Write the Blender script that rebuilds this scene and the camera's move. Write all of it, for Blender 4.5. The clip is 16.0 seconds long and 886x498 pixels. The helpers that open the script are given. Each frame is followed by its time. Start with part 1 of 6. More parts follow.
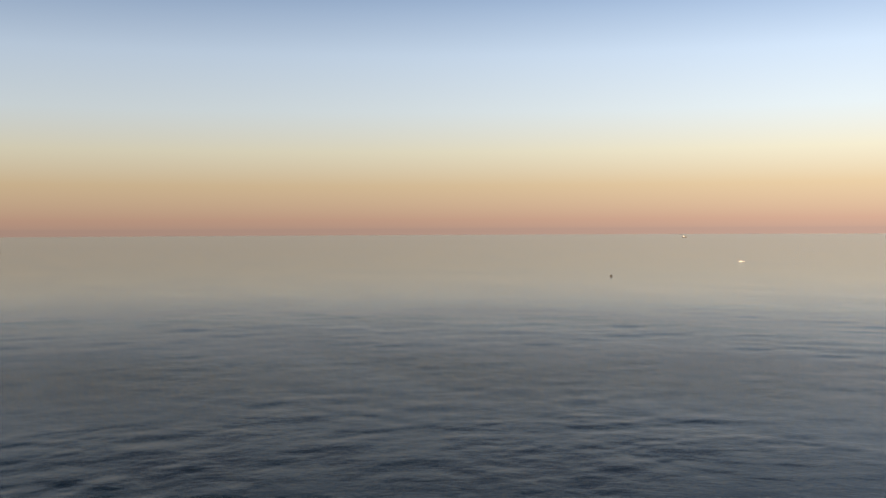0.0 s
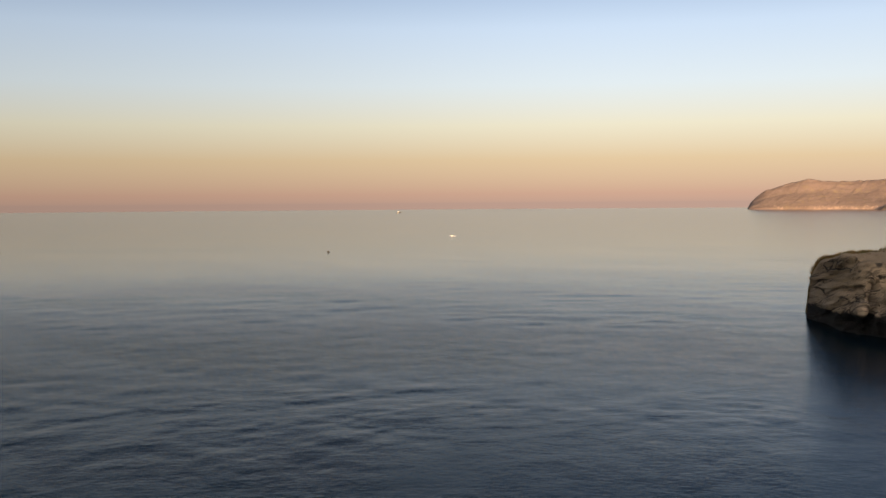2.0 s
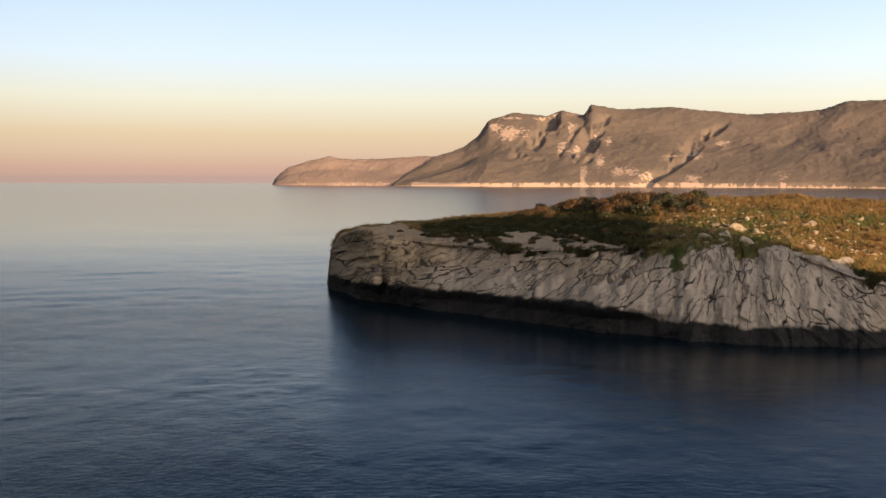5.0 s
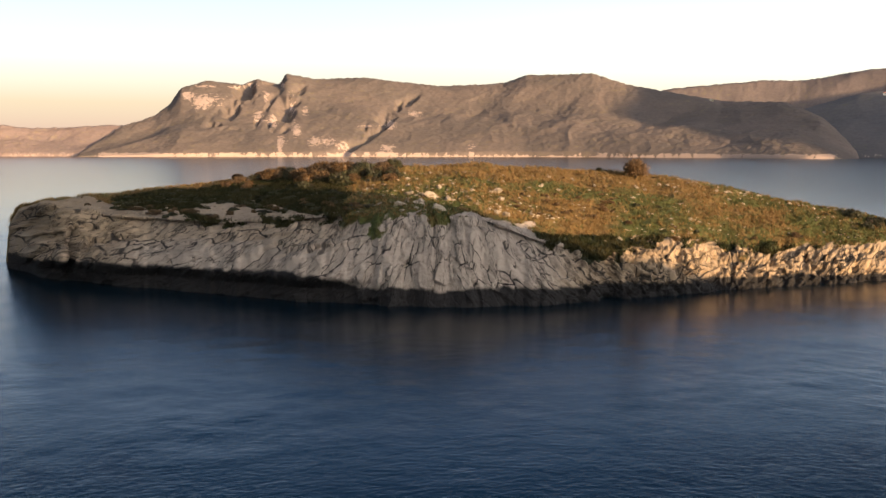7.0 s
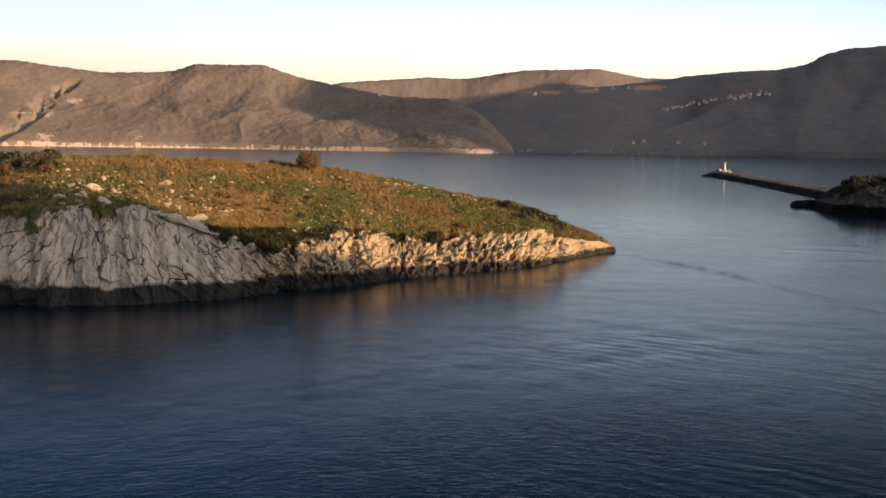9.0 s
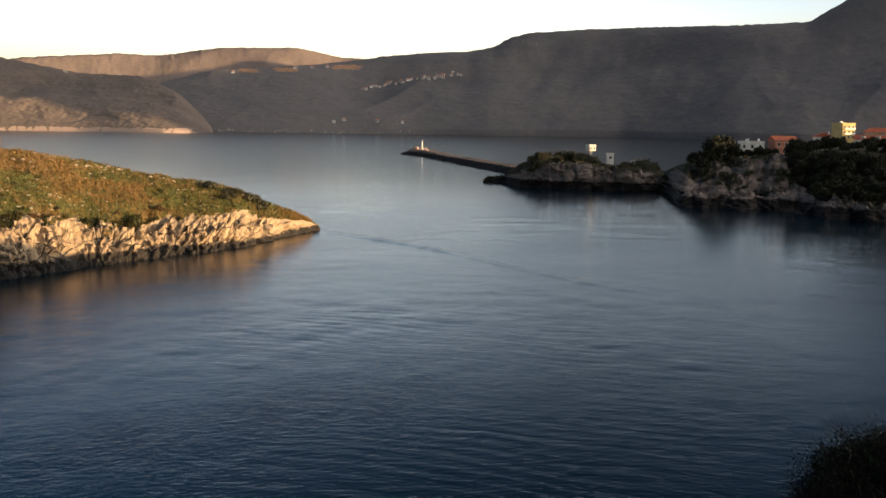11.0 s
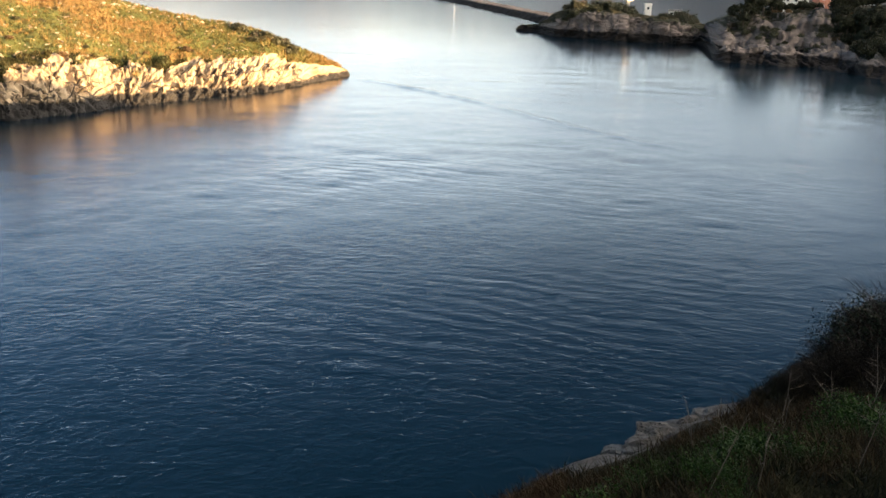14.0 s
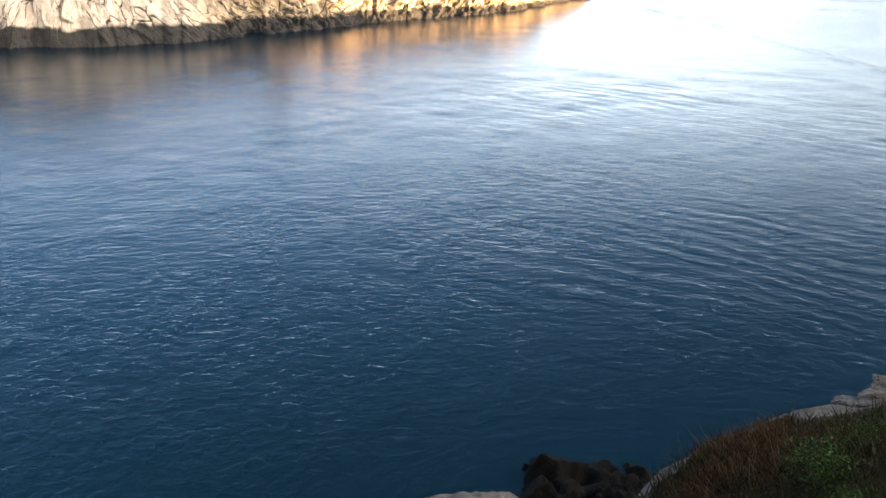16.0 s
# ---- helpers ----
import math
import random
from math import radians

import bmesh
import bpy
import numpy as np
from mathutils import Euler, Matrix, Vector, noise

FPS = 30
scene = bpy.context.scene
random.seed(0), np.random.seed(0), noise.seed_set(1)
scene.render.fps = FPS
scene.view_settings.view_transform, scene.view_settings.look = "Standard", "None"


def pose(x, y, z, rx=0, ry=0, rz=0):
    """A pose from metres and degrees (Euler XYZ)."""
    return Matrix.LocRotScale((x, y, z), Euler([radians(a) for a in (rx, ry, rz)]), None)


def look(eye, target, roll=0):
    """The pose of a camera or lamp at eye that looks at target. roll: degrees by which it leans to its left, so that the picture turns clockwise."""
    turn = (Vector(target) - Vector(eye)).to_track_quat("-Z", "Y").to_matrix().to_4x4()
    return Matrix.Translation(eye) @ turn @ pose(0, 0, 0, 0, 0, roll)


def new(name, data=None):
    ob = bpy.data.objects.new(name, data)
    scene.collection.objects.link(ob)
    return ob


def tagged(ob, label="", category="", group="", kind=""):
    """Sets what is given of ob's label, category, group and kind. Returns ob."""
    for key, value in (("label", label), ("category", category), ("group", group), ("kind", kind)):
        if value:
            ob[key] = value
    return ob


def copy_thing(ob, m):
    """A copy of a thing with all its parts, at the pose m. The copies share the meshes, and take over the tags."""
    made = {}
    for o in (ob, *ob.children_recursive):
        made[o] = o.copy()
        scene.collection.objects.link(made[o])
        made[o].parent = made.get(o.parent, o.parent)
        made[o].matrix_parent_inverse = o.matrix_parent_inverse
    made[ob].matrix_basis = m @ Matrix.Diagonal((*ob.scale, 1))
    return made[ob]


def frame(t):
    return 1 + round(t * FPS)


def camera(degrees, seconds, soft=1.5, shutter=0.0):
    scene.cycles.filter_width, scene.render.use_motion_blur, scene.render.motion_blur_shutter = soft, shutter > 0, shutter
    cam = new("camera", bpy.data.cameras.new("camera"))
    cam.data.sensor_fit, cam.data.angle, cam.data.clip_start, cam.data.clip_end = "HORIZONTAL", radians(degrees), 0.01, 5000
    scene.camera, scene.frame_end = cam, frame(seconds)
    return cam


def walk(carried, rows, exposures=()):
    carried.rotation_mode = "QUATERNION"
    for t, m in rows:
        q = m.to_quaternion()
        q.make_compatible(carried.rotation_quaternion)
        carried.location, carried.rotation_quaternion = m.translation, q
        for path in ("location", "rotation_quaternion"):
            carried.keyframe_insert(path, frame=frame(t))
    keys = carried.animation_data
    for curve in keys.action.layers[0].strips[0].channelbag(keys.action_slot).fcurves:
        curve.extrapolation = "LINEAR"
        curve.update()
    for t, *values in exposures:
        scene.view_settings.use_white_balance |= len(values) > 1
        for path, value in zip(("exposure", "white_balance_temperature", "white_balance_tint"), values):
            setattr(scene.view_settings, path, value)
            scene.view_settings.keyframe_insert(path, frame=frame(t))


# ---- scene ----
# The camera stands on a headland 30 m above the sea and turns in place.
EYE = 30.0
cam = camera(46.9, 16.0, soft=1.5)
PATH = [
    (0, 58.62, -1.14, 0.26), (0.5, 55.38, -1.50, 0.31), (1, 51.30, -1.96, 0.50), (1.5, 47.56, -2.30, 0.38),
    (2, 42.85, -2.57, 0.41), (2.5, 37.61, -3.03, 0.21), (3, 32.62, -3.54, 0.20), (3.5, 28.14, -3.40, 0.01),
    (4, 23.85, -3.39, -0.07), (4.2, 22.45, -3.50, -0.09), (6.3, 6.18, -4.91, -0.20), (6.5, 4.37, -5.13, -0.17),
    (7, 0.00, -5.66, -0.07), (7.5, -5.11, -6.31, -0.44), (8, -10.24, -6.19, -0.75), (8.5, -13.70, -5.90, -0.89),
    (9, -18.12, -5.94, -0.89), (9.5, -22.42, -5.53, -0.78), (10, -27.24, -5.24, -0.80), (10.2, -28.85, -5.21, -0.70),
    (12.3, -40.18, -10.84, -1.52), (12.5, -40.15, -11.36, -1.54), (13, -38.55, -12.29, -1.52), (13.5, -36.39, -13.63, -1.64),
    (14, -32.84, -15.30, -2.03), (14.5, -30.30, -16.13, -2.07), (15, -27.76, -17.48, -2.12), (15.5, -23.97, -18.65, -2.37),
    (16, -19.52, -20.02, -1.75),
]
# seconds, stops, kelvin, tint
EXPOSURE = [(0, 1.15, 6550, 10), (3, 1.0, 6500, 10), (4.2, 1.0, 6400, 10), (6.3, 1.5, 5850, 8), (8, 1.4, 5850, 8), (10, 1.25, 6250, 8),
            (12.3, 2.6, 6600, 4), (13, 2.9, 6650, 4), (14.5, 3.25, 6700, 5), (16, 3.85, 6700, 6)]
walk(cam, [(t, pose(0, 0, EYE, 90 + pitch, roll, yaw)) for t, yaw, pitch, roll in PATH], EXPOSURE)

# ---- sky and sun: a low evening sun behind the camera's right shoulder ----
SUN_AZ, SUN_EL = -133.0, 5.5


def bearing(az, el=0.0):
    """Unit vector for a bearing (degrees, positive to the left of +y) and an elevation."""
    a, e = radians(az), radians(el)
    return Vector((-math.sin(a) * math.cos(e), math.cos(a) * math.cos(e), math.sin(e)))


def lin(r, g, b):
    """Linear colour from 0..255 display values."""
    return tuple((c / 255 / 12.92 if c < 10.3 else ((c / 255 + 0.055) / 1.055) ** 2.4) for c in (r, g, b)) + (1.0,)


class Nodes:
    """Short hand for building a node tree."""

    def __init__(self, tree):
        self.tree = tree

    def add(self, kind):
        return self.tree.nodes.new(kind)

    def link(self, a, b):
        self.tree.links.new(a, b)

    def math(self, op, a, b=None, clamp=False):
        node = self.tree.nodes.new("ShaderNodeMath")
        node.operation, node.use_clamp = op, clamp
        for k, v in enumerate((a, b)):
            if v is None:
                continue
            if isinstance(v, (int, float)):
                node.inputs[k].default_value = v
            else:
                self.link(v, node.inputs[k])
        return node.outputs[0]

    def mix(self, fac, a, b, blend="MIX"):
        node = self.tree.nodes.new("ShaderNodeMix")
        node.data_type, node.blend_type = "RGBA", blend
        for k, v in ((0, fac), (6, a), (7, b)):
            if isinstance(v, (int, float)):
                node.inputs[k].default_value = v
            elif isinstance(v, tuple):
                node.inputs[k].default_value = v if len(v) == 4 else v + (1.0,)
            else:
                self.link(v, node.inputs[k])
        return node.outputs[2]

    def ramp(self, value, stops, interpolation="LINEAR"):
        node = self.tree.nodes.new("ShaderNodeValToRGB")
        node.color_ramp.interpolation = interpolation
        e = node.color_ramp.elements
        while len(e) < len(stops):
            e.new(0.5)
        for k, (p, c) in enumerate(stops):
            e[k].position = p
            e[k].color = c if len(c) == 4 else tuple(c) + (1.0,)
        self.link(value, node.inputs[0])
        return node.outputs[0]

    def step(self, value, lo, hi):
        node = self.tree.nodes.new("ShaderNodeMapRange")
        node.interpolation_type = "SMOOTHSTEP"
        node.inputs["From Min"].default_value, node.inputs["From Max"].default_value = lo, hi
        self.link(value, node.inputs["Value"])
        return node.outputs[0]

    def place(self, scale=(1, 1, 1), turn=0.0):
        """World position, turned about z and scaled."""
        g = self.tree.nodes.new("ShaderNodeNewGeometry")
        m = self.tree.nodes.new("ShaderNodeMapping")
        m.inputs["Scale"].default_value = scale
        m.inputs["Rotation"].default_value = (0, 0, radians(turn))
        self.link(g.outputs["Position"], m.inputs["Vector"])
        return m.outputs[0]

    def rings(self, across, along):
        """Coordinates along and across the crests that run round the headland."""
        g = self.tree.nodes.new("ShaderNodeNewGeometry")
        s = self.tree.nodes.new("ShaderNodeSeparateXYZ")
        c = self.tree.nodes.new("ShaderNodeCombineXYZ")
        self.link(g.outputs["Position"], s.inputs[0])
        turn = self.math("ARCTAN2", s.outputs["X"], s.outputs["Y"])
        far = self.math("SQRT", self.math("ADD", self.math("MULTIPLY", s.outputs["X"], s.outputs["X"]), self.math("MULTIPLY", s.outputs["Y"], s.outputs["Y"])))
        self.link(self.math("MULTIPLY", turn, across), c.inputs[0])
        self.link(self.math("MULTIPLY", far, along), c.inputs[1])
        return c.outputs[0]

    def noise(self, vector, scale, detail=4.0, rough=0.55, warp=0.0):
        node = self.tree.nodes.new("ShaderNodeTexNoise")
        for key, v in (("Scale", scale), ("Detail", detail), ("Roughness", rough), ("Distortion", warp)):
            node.inputs[key].default_value = v
        self.link(vector, node.inputs["Vector"])
        return node.outputs["Fac"]

    def bump(self, height, strength, distance, normal=None):
        node = self.tree.nodes.new("ShaderNodeBump")
        node.inputs["Distance"].default_value = distance
        if isinstance(strength, (int, float)):
            node.inputs["Strength"].default_value = strength
        else:
            self.link(strength, node.inputs["Strength"])
        self.link(height, node.inputs["Height"])
        if normal is not None:
            self.link(normal, node.inputs["Normal"])
        return node.outputs[0]

    def attribute(self, name):
        node = self.tree.nodes.new("ShaderNodeAttribute")
        node.attribute_name = name
        return node.outputs["Fac"]


world = bpy.data.worlds.new("evening_sky")
world.use_nodes = True
scene.world = world
world.node_tree.nodes.clear()
w = Nodes(world.node_tree)
sky = w.add("ShaderNodeTexSky")
sky.sky_type, sky.sun_disc = "NISHITA", False
sky.sun_elevation, sky.sun_rotation = radians(SUN_EL), radians(-SUN_AZ)
sky.dust_density, sky.ozone_density = 2.0, 2.0
coord = w.add("ShaderNodeTexCoord")
split = w.add("ShaderNodeSeparateXYZ")
w.link(coord.outputs["Generated"], split.inputs[0])
height = w.math("POWER", w.math("MAXIMUM", split.outputs["Z"], 0.0), 0.5)


def at_el(el):
    return math.sqrt(math.sin(radians(el)))


SKY = [(0, lin(182, 151, 136)), (at_el(0.5), lin(198, 160, 138)), (at_el(2.4), lin(217, 191, 154)), (at_el(4.3), lin(227, 219, 194)),
       (at_el(6.5), lin(216, 225, 229)), (at_el(9.6), lin(201, 218, 238)), (at_el(12.8), lin(160, 184, 217)), (at_el(15.5), lin(64, 100, 140)),
       (at_el(20), lin(48, 83, 120)), (at_el(30), lin(46, 81, 117)), (1.0, lin(38, 73, 108))]
belt = w.ramp(height, SKY)
dotted = w.add("ShaderNodeVectorMath")
dotted.operation = "DOT_PRODUCT"
dotted.inputs[1].default_value = bearing(SUN_AZ, SUN_EL)
w.link(coord.outputs["Generated"], dotted.inputs[0])
# above the hazy horizon the sky is dullest at right angles to the sun and brighter opposite it
facing = w.math("MAXIMUM", w.math("MULTIPLY", dotted.outputs["Value"], -1.0), 0.0)
phase = w.math("MINIMUM", w.math("ADD", w.math("MULTIPLY", facing, 1.02), 0.34), 0.92)
clear = w.step(split.outputs["Z"], 0.095, 0.23)
bright = w.math("MULTIPLY", w.step(dotted.outputs["Value"], -0.8, -0.35), 0.18)
dull = w.math("MULTIPLY", w.step(dotted.outputs["Value"], -0.20, 0.28), -0.48)
near_sun = w.math("ADD", w.math("ADD", bright, dull), 1.0)
phase = w.math("ADD", w.math("MULTIPLY", phase, clear), w.math("MULTIPLY", near_sun, w.math("SUBTRACT", 1.0, clear)))
# the open sea's end of the horizon is a little duller
seaward = w.add("ShaderNodeVectorMath")
seaward.operation = "DOT_PRODUCT"
seaward.inputs[1].default_value = bearing(100.0)
w.link(coord.outputs["Generated"], seaward.inputs[0])
phase = w.math("MULTIPLY", phase, w.math("SUBTRACT", 1.0, w.math("MULTIPLY", w.step(seaward.outputs["Value"], 0.35, 1.0), 0.34)))
overhead = w.math("MULTIPLY", w.step(split.outputs["Z"], 0.20, 0.36), w.step(seaward.outputs["Value"], -0.05, 0.6))
phase = w.math("MULTIPLY", phase, w.math("SUBTRACT", 1.0, w.math("MULTIPLY", overhead, 0.72)))
zenith = w.math("MULTIPLY", w.step(split.outputs["Z"], 0.34, 0.60), w.math("SUBTRACT", 1.0, w.step(seaward.outputs["Value"], -0.25, 0.35)))
phase = w.math("MULTIPLY", phase, w.math("SUBTRACT", 1.0, w.math("MULTIPLY", zenith, 0.52)))
tone = w.add("ShaderNodeVectorMath")
tone.operation = "SCALE"
w.link(belt, tone.inputs[0])
w.link(phase, tone.inputs["Scale"])
belt = tone.outputs[0]
glow = w.step(dotted.outputs["Value"], 0.34, 1.0)
warm = w.mix(w.math("MULTIPLY", glow, 0.8), belt, (2.2, 1.92, 1.70))
skydome = w.add("ShaderNodeBackground")
w.link(w.mix(0.06, warm, w.mix(1.0, sky.outputs[0], (0.1, 0.1, 0.1), "MULTIPLY")), skydome.inputs["Color"])
skydome.inputs["Strength"].default_value = 0.58
out = w.add("ShaderNodeOutputWorld")
w.link(skydome.outputs[0], out.inputs["Surface"])

lamp = bpy.data.lights.new("sun", "SUN")
lamp.energy, lamp.angle, lamp.color = 3.4, radians(0.6), (1.0, 0.61, 0.29)
sun = new("sun", lamp)
sun.matrix_world = look(bearing(SUN_AZ, SUN_EL) * 100, (0, 0, 0))

# ---- numeric noise and mesh helpers ----


def hashed(ix, iy, iz, seed):
    h = (ix.astype(np.int64) * 374761393 + iy.astype(np.int64) * 668265263 + iz.astype(np.int64) * 2147483647 + seed * 974711) & 0xFFFFFFFF
    h = ((h ^ (h >> 13)) * 1274126177) & 0xFFFFFFFF
    h = ((h ^ (h >> 15)) * 2246822519) & 0xFFFFFFFF
    return ((h ^ (h >> 16)) & 0xFFFFFF) / float(0xFFFFFF)


def vnoise(x, y, z=0.0, seed=0):
    """Smooth value noise, 0..1."""
    x, y, z = np.broadcast_arrays(np.asarray(x, float), np.asarray(y, float), np.asarray(z, float))
    ix, iy, iz = np.floor(x), np.floor(y), np.floor(z)
    fx, fy, fz = x - ix, y - iy, z - iz
    fx, fy, fz = (q * q * q * (q * (q * 6 - 15) + 10) for q in (fx, fy, fz))
    total = 0.0
    for a in (0, 1):
        for b in (0, 1):
            for c in (0, 1):
                total = total + hashed(ix + a, iy + b, iz + c, seed) * (fx if a else 1 - fx) * (fy if b else 1 - fy) * (fz if c else 1 - fz)
    return total


def fbm(x, y, z=0.0, octaves=4, seed=0, gain=0.5):
    total, amp, norm = 0.0, 1.0, 0.0
    for k in range(octaves):
        total = total + amp * vnoise(x * 2.03 ** k + 17.3 * k, y * 2.03 ** k - 9.1 * k, z * 2.03 ** k + 4.7 * k, seed + k)
        norm += amp
        amp *= gain
    return total / norm


def smooth(x, lo, hi):
    q = np.clip((np.asarray(x, float) - lo) / (hi - lo), 0, 1)
    return q * q * (3 - 2 * q)


def soften(a, n):
    """Running mean along the first axis."""
    k = np.hanning(2 * n + 3)[1:-1]
    k /= k.sum()
    return np.convolve(np.pad(a, n, mode="edge"), k, mode="valid")


def sheet(name, P, material, attributes=(), flip=False):
    """A mesh from a grid of points P[i, j]."""
    nu, nv = P.shape[:2]
    me = bpy.data.meshes.new(name)
    idx = np.arange(nu * nv).reshape(nu, nv)
    q = np.stack([idx[:-1, :-1], idx[1:, :-1], idx[1:, 1:], idx[:-1, 1:]], -1).reshape(-1, 4)
    if flip:
        q = q[:, ::-1]
    me.vertices.add(nu * nv)
    me.vertices.foreach_set("co", P.reshape(-1).astype(np.float32))
    me.loops.add(q.size)
    me.loops.foreach_set("vertex_index", q.reshape(-1).astype(np.int32))
    me.polygons.add(len(q))
    me.polygons.foreach_set("loop_start", (np.arange(len(q)) * 4).astype(np.int32))
    me.polygons.foreach_set("use_smooth", np.ones(len(q), bool))
    for key, values in attributes:
        at = me.attributes.new(key, "FLOAT", "POINT")
        at.data.foreach_set("value", np.asarray(values, np.float32).reshape(-1))
    me.materials.append(material)
    me.update()
    me.validate()
    return new(name, me)


def faces_mesh(name, verts, faces, material):
    me = bpy.data.meshes.new(name)
    me.from_pydata([tuple(v) for v in verts], [], [tuple(int(k) for k in f) for f in faces])
    me.materials.append(material)
    me.update()
    return me


def normals(P):
    a, b = np.gradient(P, axis=0), np.gradient(P, axis=1)
    n = np.cross(a, b)
    return n / np.maximum(np.linalg.norm(n, axis=-1, keepdims=True), 1e-9)


def part(name, bm, material, parent, label="", flat=True):
    """Links a bmesh as one mesh object under a thing or a part."""
    me = bpy.data.meshes.new(name)
    bm.to_mesh(me)
    bm.free()
    if not flat:
        for p in me.polygons:
            p.use_smooth = True
    if material:
        me.materials.append(material)
    ob = new(name, me)
    ob.parent = parent
    if label:
        ob["label"] = label
    return ob


def part_of(name, me, parent, label=""):
    ob = new(name, me)
    ob.parent = parent
    if label:
        ob["label"] = label
    return ob


def box(bm, x, y, z, sx, sy, sz, bevel=0.0):
    """A box with its base centre at x, y, z."""
    made = bmesh.ops.create_cube(bm, size=1.0, matrix=Matrix.Translation((x, y, z + sz / 2)) @ Matrix.Diagonal((sx, sy, sz, 1)))
    if bevel:
        edges = list({e for v in made["verts"] for e in v.link_edges})
        bmesh.ops.bevel(bm, geom=edges, offset=bevel, segments=1, affect="EDGES")
    return bm


def tube(bm, a, b, ra, rb, sides=8):
    a, b = Vector(a), Vector(b)
    m = Matrix.Translation((a + b) / 2) @ (b - a).to_track_quat("Z", "Y").to_matrix().to_4x4()
    bmesh.ops.create_cone(bm, cap_ends=True, segments=sides, radius1=ra, radius2=rb, depth=(b - a).length, matrix=m)
    return bm


# ---- materials ----


def material(name, rough=0.8):
    m = bpy.data.materials.new(name)
    m.use_nodes = True
    b = m.node_tree.nodes["Principled BSDF"]
    b.inputs["Roughness"].default_value = rough
    return m, Nodes(m.node_tree), b


def plain(name, colour, rough=0.7, metal=0.0, grain=3.0, amount=0.25):
    """A painted or plain surface with mottling at two scales and fine relief."""
    m, n, b = material(name, rough)
    p = n.place()
    big, fine = n.noise(p, grain * 0.25, 3), n.noise(p, grain * 3, 4)
    dark = tuple(c * (1 - amount) for c in colour)
    light = tuple(min(1.0, c * (1 + amount * 0.5)) for c in colour)
    c = n.mix(n.step(big, 0.3, 0.7), dark, light)
    c = n.mix(n.math("MULTIPLY", n.step(fine, 0.45, 0.75), 0.35), c, dark)
    n.link(c, b.inputs["Base Color"])
    b.inputs["Metallic"].default_value = metal
    n.link(n.bump(fine, 0.2, 0.02), b.inputs["Normal"])
    return m


def sea_material():
    """Dark blue water: real waves near by, finer ripples as relief, and the unresolved chop far off as gloss."""
    m, n, b = material("sea_water", 0.1)
    b.inputs["IOR"].default_value = 1.27
    ruffle = n.noise(n.place((0.010, 0.022, 0.02), 22), 1.0, 5, 0.6, 0.5)
    ruffled = n.step(ruffle, 0.30, 0.70)
    n.link(n.mix(ruffled, (0.0010, 0.0098, 0.0184), (0.0008, 0.0088, 0.0168)), b.inputs["Base Color"])
    g = n.add("ShaderNodeNewGeometry")
    reach = n.add("ShaderNodeVectorMath")
    reach.operation = "LENGTH"
    n.link(g.outputs["Position"], reach.inputs[0])
    reach = reach.outputs["Value"]
    gloss = n.math("ADD", n.math("MULTIPLY", ruffled, 0.015), 0.12)
    n.link(n.math("ADD", gloss, n.math("MULTIPLY", n.attribute("chop"), 0.10)), b.inputs["Roughness"])
    near = n.math("SUBTRACT", 1.0, n.math("MULTIPLY", n.step(reach, 220, 800), 0.93))
    amount = n.math("MULTIPLY", n.math("ADD", n.math("MULTIPLY", ruffled, 0.35), 0.65), near)
    amount = n.math("MULTIPLY", amount, n.attribute("breeze"))
    swell = n.noise(n.rings(30.0, 0.13), 1.0, 3, 0.55, 0.6)
    ripple = n.noise(n.rings(78.0, 1.3), 1.0, 2, 0.5, 0.6)
    chop = n.noise(n.rings(180.0, 3.2), 1.0, 2, 0.5, 0.5)
    nor = n.bump(swell, n.math("MULTIPLY", amount, 0.4), 0.35)
    nor = n.bump(ripple, amount, 0.072, nor)
    nor = n.bump(chop, amount, 0.024, nor)
    n.link(nor, b.inputs["Normal"])
    return m


